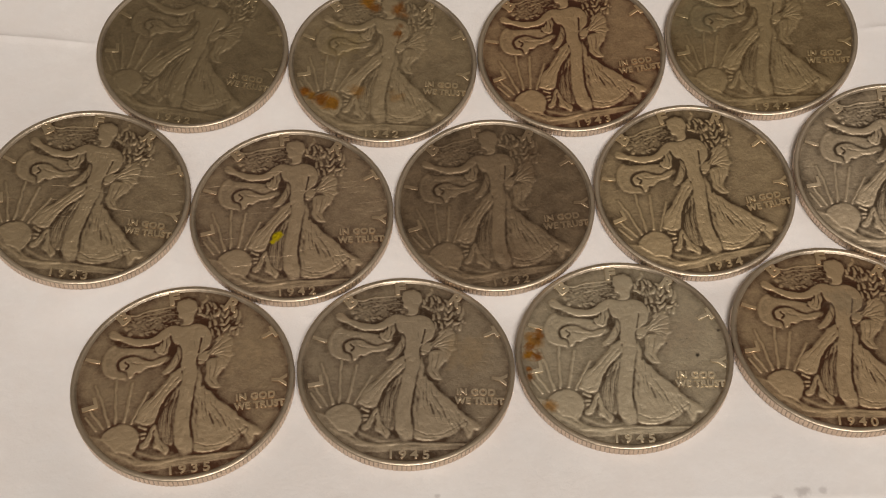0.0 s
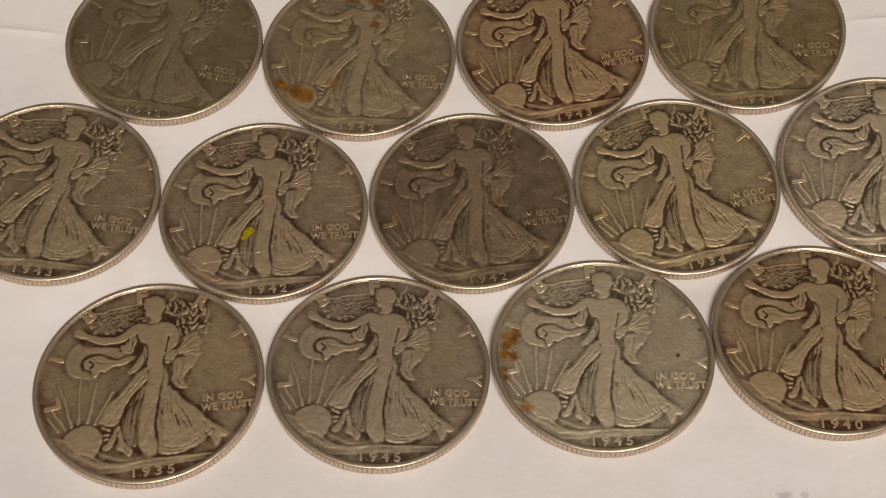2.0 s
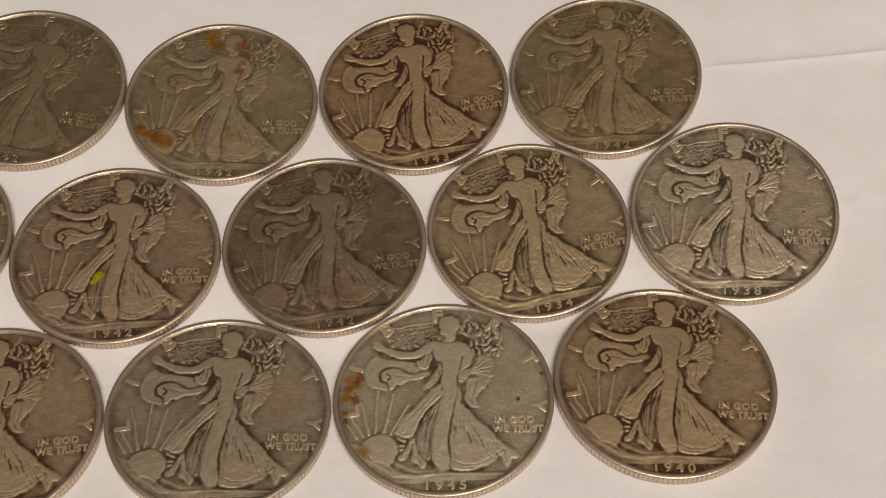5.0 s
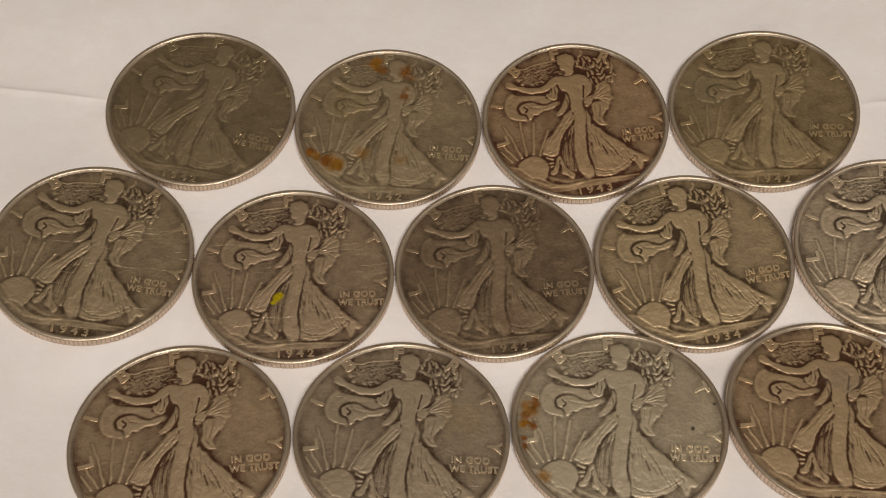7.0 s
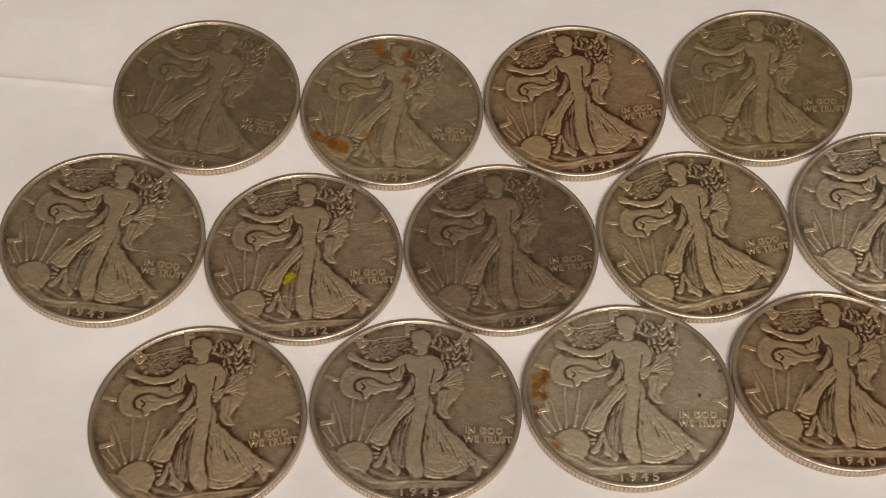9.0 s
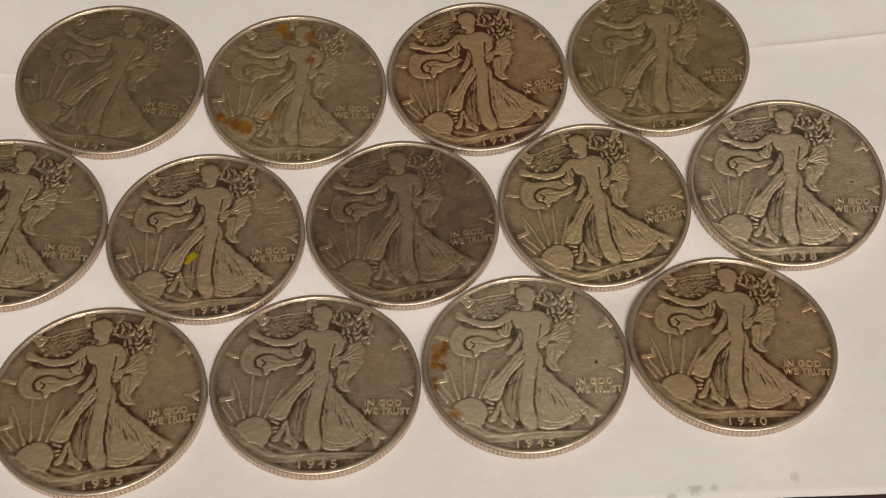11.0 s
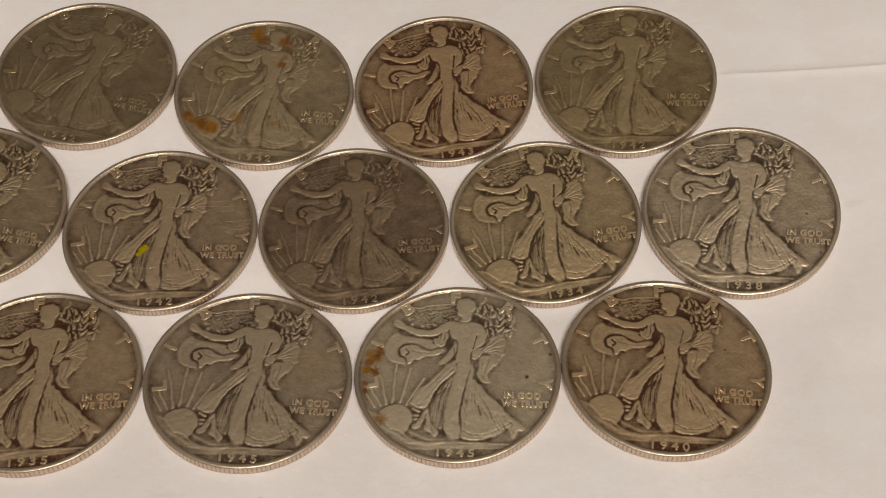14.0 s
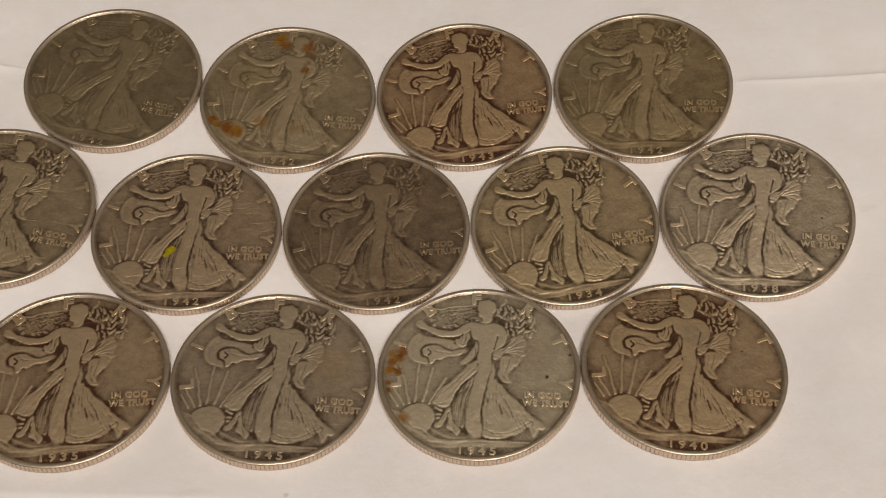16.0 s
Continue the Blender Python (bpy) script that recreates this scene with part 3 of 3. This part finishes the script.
        if spread[int((y + 1) / 2 * (GRID - 1)), int((x + 1) / 2 * (GRID - 1))] < 0.5:
            continue
        a = math.atan2(y - 0.30, x - 0.26) + rng.choice((-0.7, -0.4, -0.15, 0.15, 0.4, 0.7)) + rng.uniform(-0.15, 0.15)
        n = rng.uniform(0.042, 0.078)
        ends = [(x - n * math.cos(a) / 2, y - n * math.sin(a) / 2), (x, y), (x + n * math.cos(a + 0.3) / 2, y + n * math.sin(a + 0.3) / 2)]
        leaf = rng.uniform(0.28, 0.42) * stroke(ends, 0.0140, 0.45) ** 0.6
        sheaf = np.maximum(sheaf * (1 - 0.85 * stroke(ends, 0.0265)), leaf)
        made += 1
    h = np.maximum(h, sheaf)
    fan = raised(inside(FAN), 0.38, 0.008, 0.04, 0.3)
    ribs = [(0.244, 0.232), (0.318, 0.307), (0.391, 0.371), (0.260, 0.221), (0.374, 0.302), (0.455, 0.345), (0.270, 0.209), (0.389, 0.253), (0.466, 0.269), (0.280, 0.201), (0.383, 0.212), (0.442, 0.202), (0.297, 0.192), (0.371, 0.181), (0.421, 0.151)]
    for k in range(0, len(ribs), 3):
        fan = cut(fan, ribs[k:k + 3], 0.0080, 0.55)
    h = over(h, raised(inside(DRAPE), 0.36, 0.008, 0.04, 0.4), 0.4)
    h = over(h, fan, 0.3)
    # upper body, outstretched arm, sleeve and plain head
    h = over(h, raised(inside(SLEEVE), 0.40, 0.007, 0.03, 0.35), 0.4)
    h = over(h, raised(inside(TAIL), 0.34, 0.007, 0.03, 0.3), 0.4)
    h = over(h, raised(inside(TORSO), 0.54, 0.011, 0.045, 0.40), 0.4)
    arm = raised(inside(ARM), 0.46, 0.008, 0.025, 0.40)
    arm = cut(arm, [(-0.640, 0.585), (-0.590, 0.580)], 0.006, 0.6)
    arm = cut(arm, [(-0.625, 0.605), (-0.585, 0.600)], 0.005, 0.5)
    h = over(h, arm, 0.45)
    head = raised(inside(HEAD), 0.50, 0.008, 0.03, 0.25)
    face = [(-0.012, 0.795), (0.004, 0.75), (-0.004, 0.722), (0.012, 0.70), (0.006, 0.672), (0.036, 0.648)]
    head = cut(head, face, 0.006, 0.3)
    head = cut(head, [(0.030, 0.77), (0.075, 0.745), (0.10, 0.70), (0.14, 0.69)], 0.008, 0.22)
    h = over(h, head, 0.45)
    h = np.maximum(h, 0.53 * blur(inside([(0.0, 0.20), (0.105, 0.20), (0.105, 0.0), (0.0, 0.0)]), 0.016))
    for x, y, w, up in ((-0.015, 0.44, 0.045, 0.07), (0.11, 0.43, 0.05, 0.05), (0.05, 0.28, 0.06, 0.03), (0.02, -0.12, 0.06, 0.05), (0.23, 0.50, 0.035, 0.05)):
        h = h + up * np.exp(-((GX - x) ** 2 + (GY - y) ** 2) / w ** 2)
    for line, w, d in FOLDS:
        h = cut(h, line, w * 1.15, min(0.8, 1.15 * d), 0.2)
    for x0, x1, y0, y1, lean, count in ((0.08, 0.52, -0.70, -0.16, 0.45, 80), (-0.24, -0.08, -0.64, -0.14, -0.25, 40), (-0.42, -0.12, -0.38, 0.0, -0.75, 30), (0.20, 0.40, -0.10, 0.34, -0.35, 30), (-0.66, -0.16, 0.11, 0.42, 2.6, 24), (-0.06, 0.12, -0.70, 0.53, 0.05, 40)):
        for _ in range(count):
            x, y, n = rng.uniform(x0, x1), rng.uniform(y0, y1), rng.uniform(0.02, 0.07)
            h = cut(h, [(x, y), (x + n * lean * 0.4, y - n)], 0.0042, rng.uniform(0.05, 0.18))
    # fine running creases of the cloth
    thread = np.random.RandomState(11)
    for lean, shape, power in ((0.0, np.maximum(inside(TORSO), inside(LEG)), 0.075), (0.42, inside(SKIRT), 0.11), (-0.55, np.maximum(inside(SWAG), inside(HEM)), 0.10), (-0.22, inside(PANEL), 0.16), (-0.25, np.maximum(inside(DRAPE), inside(SLEEVE)), 0.11), (1.35, inside(FLAP), 0.09)):
        across, along = FX * math.cos(lean) + FY * math.sin(lean), FY * math.cos(lean) - FX * math.sin(lean)
        streak = np.real(np.fft.ifft2(np.fft.fft2(thread.randn(GRID, GRID)) * np.exp(-2 * math.pi ** 2 * ((0.0075 * across) ** 2 + (0.055 * along) ** 2))))
        h = h * (1 + power * blur(shape, 0.008) * np.clip(streak / streak.std(), -2, 2))
    rumple = np.array([[noise.noise((x * 9, y * 5, 2.0)) for x in axis[::10]] for y in axis[::10]])
    rumple = np.kron(rumple, np.ones((10, 10)))[:GRID, :GRID]
    h = np.where(h > 0.25, h * (1 + 0.22 * blur(rumple, 0.02)), h)
    # hand-cut unevenness of every outline
    jolt = np.random.RandomState(5)
    rough = [blur(jolt.randn(GRID, GRID), w) for w in (0.05, 0.05, 0.016, 0.016)]
    rough = [q / q.std() for q in rough]
    struck_part = np.hypot(GX, GY) < 0.86
    h = np.where(struck_part, sample(h, GX + 0.0030 * rough[0] + 0.0022 * rough[2], GY + 0.0030 * rough[1] + 0.0022 * rough[3]), h)
    h = blur(h, 0.0026)
    # cavity map of the relief: toning, with the shade of recesses painted in
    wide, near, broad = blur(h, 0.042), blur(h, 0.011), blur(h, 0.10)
    tone_shade = 0.78 * np.clip(1.05 - h / (wide + 0.001), 0, 1) * np.clip((wide - 0.04) / 0.15, 0, 1)
    tone_shade = np.maximum(tone_shade, np.clip((near - h) / (near + 0.02) * 3.0, 0, 1) * np.clip(near / 0.22, 0, 1))
    tone_shade = 1.0 * tone_shade + 0.70 * np.clip(1 - h / (broad + 0.001), 0, 1) * np.clip((broad - 0.03) / 0.15, 0, 1)
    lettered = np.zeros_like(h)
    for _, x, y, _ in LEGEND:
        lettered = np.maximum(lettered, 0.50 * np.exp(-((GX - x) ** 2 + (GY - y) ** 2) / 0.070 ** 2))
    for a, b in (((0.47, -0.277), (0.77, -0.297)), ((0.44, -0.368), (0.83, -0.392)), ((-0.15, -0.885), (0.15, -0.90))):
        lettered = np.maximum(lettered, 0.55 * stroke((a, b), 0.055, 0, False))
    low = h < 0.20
    tone_shade += 0.32 * blur(inside(SHEAF), 0.02) * np.clip((0.19 - h) / 0.08, 0, 1) + 0.35 * blur(inside(BUSH), 0.02) * np.clip((0.19 - h) / 0.06, 0, 1)
    tone_shade += 0.12 * blur(inside(PANEL), 0.01) + 0.35 * blur(inside(HEM), 0.02) * np.clip((0.22 - h) / 0.1, 0, 1)
    tone_shade += lettered * low + 0.70 * np.clip((np.hypot(GX, GY) - 0.85) / 0.10, 0, 1) ** 1.5 * low
    return h, np.clip(blur(tone_shade, 0.004), 0, 1)


LEGEND = [("L", -0.835, -0.113, 0.080), ("I", -0.790, 0.332, 0.026), ("B", -0.497, 0.748, 0.080), ("F", -0.016, 0.876, 0.070), ("R", 0.516, 0.714, 0.085), ("T", 0.803, 0.335, 0.090), ("Y", 0.845, -0.162, 0.092)]
DESIGN, TONE_SHADE = design()
FAINT = 0.62 * DESIGN + 0.30 * blur(DESIGN, 0.012)


RINGS, SPOKES, INNER = 128, 700, 0.952
RELIEF = 0.00028


def face_mesh(wear, faint, seed, material):
    """The struck face: a polar grid raised by the design; wear below 1 flattens the high points."""
    rng = np.random.RandomState(seed)
    r = np.repeat(np.linspace(1 / RINGS, 1, RINGS) * INNER, SPOKES)
    a = np.tile(np.arange(SPOKES) * 2 * math.pi / SPOKES, RINGS)
    x, y = r * np.cos(a), r * np.sin(a)
    h = sample(FAINT if faint else DESIGN, x, y)
    h = np.where(h > 0.30, 0.30 + (h - 0.30) * wear, h)
    worn = []
    for w in (0.013, 0.045):
        q = blur(rng.randn(GRID, GRID), w)
        worn.append(sample(q / q.std(), x, y))
    up = np.clip((h - 0.10) / 0.15, 0, 1)
    h = h + up * (0.016 * worn[0] + 0.022 * worn[1]) + 0.004 * worn[0]
    dents = np.zeros_like(h)
    for _ in range(14):
        q, w = rng.uniform(-0.8, 0.8, 2), rng.uniform(0.006, 0.016)
        dents -= 0.10 * np.exp(-((x - q[0]) ** 2 + (y - q[1]) ** 2) / w ** 2)
    z = FIELD + RELIEF * (h + dents)
    verts = np.column_stack([x * R, y * R, z])
    verts = np.vstack([verts, [[0, 0, z[:SPOKES].mean()]]])
    n = RINGS * SPOKES
    i = np.arange(n - SPOKES)
    nxt = i - i % SPOKES + (i + 1) % SPOKES
    quads = np.column_stack([i, i + SPOKES, nxt + SPOKES, nxt])
    k = np.arange(SPOKES)
    tris = np.column_stack([np.full(SPOKES, n), k, (k + 1) % SPOKES])
    me = bpy.data.meshes.new("face")
    me.vertices.add(n + 1)
    me.vertices.foreach_set("co", verts.ravel())
    me.loops.add(quads.size + tris.size)
    me.loops.foreach_set("vertex_index", np.concatenate([quads.ravel(), tris.ravel()]))
    me.polygons.add(len(quads) + len(tris))
    me.polygons.foreach_set("loop_start", np.concatenate([np.arange(len(quads)) * 4, quads.size + np.arange(len(tris)) * 3]))
    me.polygons.foreach_set("use_smooth", np.ones(len(quads) + len(tris), bool))
    me.update(calc_edges=True)
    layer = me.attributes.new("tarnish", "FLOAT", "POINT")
    layer.data.foreach_set("value", np.append(sample(TONE_SHADE, x, y), 0.1).astype(np.float32))
    layer = me.attributes.new("polish", "FLOAT", "POINT")
    layer.data.foreach_set("value", np.append(np.clip(h * 3.2 - 0.22, 0, 1), 0.5).astype(np.float32))
    me.materials.append(material)
    return me


def rim_mesh(material):
    w = R
    profile = [(0.938 * w, FIELD - 0.00004), (0.948 * w, FIELD + 0.00008), (0.957 * w, THICK - 0.00005), (0.963 * w, THICK - 0.00001), (0.978 * w, THICK), (0.990 * w, THICK - 0.00003), (0.997 * w, THICK - 0.00009), (1.0 * w, THICK - 0.00019)]
    me = lathe("rim", profile, 320, material, lambda i, j: 1 + 0.0008 * noise.noise((i * 0.21, j * 0.3, 2)))
    rubbed = me.attributes.new("polish", "FLOAT", "POINT")
    rubbed.data.foreach_set("value", [min(1.0, 0.25 * j) for i in range(320) for j in range(8)])
    return me


def edge_mesh(material):
    """The reeded edge, with 150 reeds, and the flat underside."""
    w = R
    profile = [(0.0005, 0.0), (0.980 * w, 0.0), (0.994 * w, 0.00004), (1.0 * w, 0.00014), (1.0 * w, THICK - 0.00026), (0.9985 * w, THICK - 0.00019)]

    def reeds(i, j):
        return 0.9945 if i % 4 == 2 and j in (3, 4) else 1.0
    me = lathe("reeded_edge", profile, 600, material, reeds)
    # reed grooves coloured darker in place of the shade between reeds
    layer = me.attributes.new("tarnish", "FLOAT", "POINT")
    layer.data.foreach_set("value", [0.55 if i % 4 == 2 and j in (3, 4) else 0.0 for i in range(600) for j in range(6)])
    # reed crests brightened in colour for light thrown up by the paper
    rubbed = me.attributes.new("polish", "FLOAT", "POINT")
    rubbed.data.foreach_set("value", [0.0 if i % 4 == 2 and j in (3, 4) else 1.0 for i in range(600) for j in range(6)])
    return me


def text_mesh(body, width, height, lift, weight=0.020, gap=1.0):
    """Raised lettering, centred, in units of the radius; its mesh is in metres."""
    data = bpy.data.curves.new("text", "FONT")
    data.body, data.align_x, data.align_y = body, "CENTER", "CENTER"
    data.extrude, data.bevel_depth, data.bevel_resolution, data.resolution_u, data.offset = 0.03, 0.020, 1, 4, weight
    data.space_character = gap
    ob = new("text", data)
    bpy.context.view_layer.update()
    me = bpy.data.meshes.new_from_object(ob.evaluated_get(bpy.context.evaluated_depsgraph_get()))
    bpy.data.objects.remove(ob)
    co = np.empty(len(me.vertices) * 3)
    me.vertices.foreach_get("co", co)
    co = co.reshape(-1, 3)
    lo, hi = co.min(0), co.max(0)
    co = (co - (lo + hi) / 2) / (hi - lo)
    co *= (width * R, height * R, lift)
    me.vertices.foreach_set("co", co.ravel())
    me.update()
    rubbed = me.attributes.new("polish", "FLOAT", "POINT")
    rubbed.data.foreach_set("value", np.where(co[:, 2] > 0, 1.0, 0.2).astype(np.float32))
    return me


def struck(me, x, y, turn, material, height=FIELD + 0.00004):
    """A copy of a piece of lettering at its place on the coin."""
    out = me.copy()
    out.transform(pose(x * R, y * R, height, 0, 0, turn))
    out.materials.clear()
    out.materials.append(material)
    return out


LIFT = 0.00027
LETTERS = [(text_mesh(c, w * 1.45, 0.142, LIFT, 0.03), x, y, math.degrees(math.atan2(y, x)) - 90) for c, x, y, w in LEGEND]
MOTTO = [(text_mesh("IN GOD", 0.355, 0.072, LIFT, 0.036, 1.08), 0.620, -0.287, -4.0), (text_mesh("WE TRUST", 0.455, 0.072, LIFT, 0.036, 1.05), 0.642, -0.380, -4.0)]
YEARS = {}
# paler and pinker than the faces: the paper's reflection put into the colour
LIT_EDGE_SILVER = silver("lit_edge_silver", (0.74, 0.60, 0.47), (0.20, 0.145, 0.105), 0.38, 0.9, 0.35, 0.2)
RIM_SILVER = silver("rim_silver", (0.54, 0.46, 0.35), (0.10, 0.075, 0.052), 0.30, 0.9, 0.6, 0.3)


def half_dollar(seat, turn, year, finish, wear, faint, seed, label):
    """One coin: struck face, rim, reeded edge, legend, motto and date."""
    if year not in YEARS:
        YEARS[year] = text_mesh(year, 0.350, 0.090, LIFT, 0.012, 1.5)
    coin = new("half_dollar_coin")
    x, y, lie, sx, sy = seat
    up = Vector((-sx, -sy, 1)).normalized()
    east = Vector((1, 0, sx)).normalized()
    north = up.cross(east)
    basis = Matrix((east, north, up)).transposed().to_4x4()
    coin.matrix_basis = Matrix.Translation((x, y, lie)) @ basis @ pose(0, 0, 0, 0, 0, turn)
    height = FIELD - 0.00003 if faint else FIELD + 0.00004
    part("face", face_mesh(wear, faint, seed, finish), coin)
    part("rim", rim_mesh(RIM_SILVER), coin, "raised worn rim")
    part("reeded_edge", edge_mesh(LIT_EDGE_SILVER), coin, "finely reeded edge")
    for me, lx, ly, a in LETTERS:
        part("letter", struck(me, lx, ly, a, finish, height), coin)
    for me, lx, ly, a in MOTTO:
        part("motto", struck(me, lx, ly, a, finish, height), coin)
    part("date", struck(YEARS[year], -0.013, -0.884, -3.0, finish, height), coin)
    return tagged(coin, label, "coin", "coins on the paper")


RUST, AMBER, YELLOW, DARK = (0.40, 0.150, 0.018), (0.55, 0.26, 0.03), (0.72, 0.58, 0.01), (0.03, 0.02, 0.015)
GREY = ((0.50, 0.455, 0.375), (0.13, 0.105, 0.075))
COINS = [
    # turn, year, worn, toned, roughness, depth of toning and recess shade, blotches, scratches, wear, patches (rust,
    # specks, painted sheen), label
    # pale patches near (0.5, 0.15) paint the field's sheen into the colour
    (-9.5, "1942", (0.415, 0.335, 0.205), (0.105, 0.076, 0.042), 0.30, 0.35, 0.5, 0.3, 0.7, (), "dull grey-green silver half dollar with soft shallow relief"),
    (-1.9, "1942", (0.520, 0.420, 0.265), (0.110, 0.078, 0.042), 0.33, 0.5, 0.5, 0.3, 0.6,
     ((0.50, 0.15, 0.25, (0.60, 0.47, 0.29), 0.45), (-0.55, -0.50, 0.12, AMBER, 0.95), (-0.64, -0.46, 0.09, RUST, 0.9), (-0.805, -0.36, 0.07, RUST, 0.95), (-0.75, -0.41, 0.06, AMBER, 0.9), (-0.15, 0.815, 0.10, AMBER, 0.95), (-0.06, 0.72, 0.08, RUST, 0.8), (0.17, 0.70, 0.10, RUST, 0.85), (0.23, 0.63, 0.07, RUST, 0.6), (0.163, 0.37, 0.07, RUST, 0.85), (0.19, 0.47, 0.05, RUST, 0.6), (-0.27, -0.36, 0.10, AMBER, 0.5), (0.12, -0.43, 0.11, AMBER, 0.4), (-0.45, 0.25, 0.30, (0.52, 0.40, 0.17), 0.35)), "grey silver half dollar with orange rust stains"),
    (9.8, "1943", (0.560, 0.400, 0.230), (0.095, 0.042, 0.024), 0.36, 1.15, 0.35, 0.2, 0.45, (), "reddish brown toned silver half dollar, dark in the hollows"),
    (-1.8, "1942", (0.465, 0.362, 0.205), (0.105, 0.068, 0.032), 0.33, 0.55, 0.6, 0.2, 0.65, ((-0.62, 0.30, 0.35, (0.40, 0.36, 0.22), 0.4),), "yellow-green toned silver half dollar"),
    (-4.3, "1943", (0.525, 0.420, 0.270), (0.085, 0.055, 0.032), 0.34, 0.8, 0.4, 1.0, 0.6, (), "scratched grey silver half dollar"),
    (4.4, "1942", (0.548, 0.425, 0.280), (0.094, 0.056, 0.036), 0.36, 0.9, 0.4, 0.9, 0.5, ((-0.147, -0.230, 0.045, YELLOW, 1.0), (-0.181, -0.268, 0.055, YELLOW, 1.0), (-0.216, -0.311, 0.035, YELLOW, 1.0)), "grey silver half dollar with a yellow paint speck"),
    (7.2, "1942", (0.375, 0.283, 0.182), (0.066, 0.042, 0.025), 0.34, 0.55, 0.6, 0.3, 0.55, ((0.05, -0.60, 0.22, (0.20, 0.12, 0.07), 0.35), (0.50, 0.45, 0.25, (0.22, 0.14, 0.08), 0.35)), "dark brown-grey tarnished silver half dollar"),
    (11.3, "1934", (0.580, 0.455, 0.275), (0.095, 0.064, 0.036), 0.36, 1.05, 0.35, 0.3, 0.4, (), "pale silver half dollar, hollows dark with toning and painted shade"),
    (-4.5, "1938", (0.597, 0.495, 0.349), (0.087, 0.063, 0.040), 0.36, 0.9, 0.4, 0.4, 0.45, ((0.66, -0.06, 0.014, DARK, 0.8), (0.76, -0.51, 0.014, DARK, 0.8), (-0.78, -0.04, 0.012, DARK, 0.7)), "light grey silver half dollar at the end of its row"),
    (8.0, "1935", (0.625, 0.488, 0.315), (0.104, 0.050, 0.028), 0.37, 1.0, 0.34, 0.4, 0.35, ((0.55, 0.18, 0.30, (0.66, 0.50, 0.31), 0.55), (-0.55, 0.0, 0.25, (0.60, 0.46, 0.29), 0.4)), "warm grey silver half dollar, smoothly worn"),
    (0.0, "1945", (0.630, 0.525, 0.375), (0.104, 0.067, 0.042), 0.36, 0.9, 0.34, 0.5, 0.45, ((0.55, 0.12, 0.25, (0.66, 0.50, 0.30), 0.5), (-0.35, -0.12, 0.2, (0.60, 0.50, 0.35), 0.35)), "grey silver half dollar with fine hairline scratches"),
    (-0.8, "1945", (0.780, 0.685, 0.500), (0.125, 0.090, 0.056), 0.36, 0.9, 0.15, 0.4, 0.4,
     ((0.50, 0.15, 0.28, (0.70, 0.58, 0.42), 0.5), (-0.80, 0.18, 0.11, AMBER, 0.9), (-0.76, 0.23, 0.07, RUST, 0.8), (-0.86, 0.10, 0.06, RUST, 0.8), (-0.88, 0.03, 0.07, AMBER, 1.0), (-0.80, 0.01, 0.06, RUST, 0.95), (-0.89, -0.12, 0.04, RUST, 0.9), (-0.885, -0.21, 0.05, RUST, 0.9), (-0.73, -0.52, 0.07, AMBER, 0.75), (0.67, -0.085, 0.026, DARK, 0.9), (0.905, 0.165, 0.020, DARK, 0.8), (0.405, 0.06, 0.013, DARK, 0.7), (0.60, 0.10, 0.010, DARK, 0.6)), "bright grey silver half dollar with orange rust at its edge"),
    (-3.6, "1940", (0.665, 0.505, 0.310), (0.100, 0.049, 0.027), 0.37, 1.05, 0.32, 0.3, 0.35, ((0.58, 0.19, 0.016, DARK, 0.7), (0.12, 0.35, 0.20, (0.50, 0.42, 0.30), 0.4)), "brownish silver half dollar, smoothly worn"),
]
for k, (seat, (turn, year, worn, toned, rough, depth, blotch, hairs, wear, patches, label)) in enumerate(zip(SEATS, COINS)):
    finish = silver("coin_silver", worn, toned, rough, depth, blotch, hairs, patches, 0.6 * math.sin(k * 2.3))
    half_dollar(seat, turn, year, finish, wear, depth < 0.6, k + 1, label)
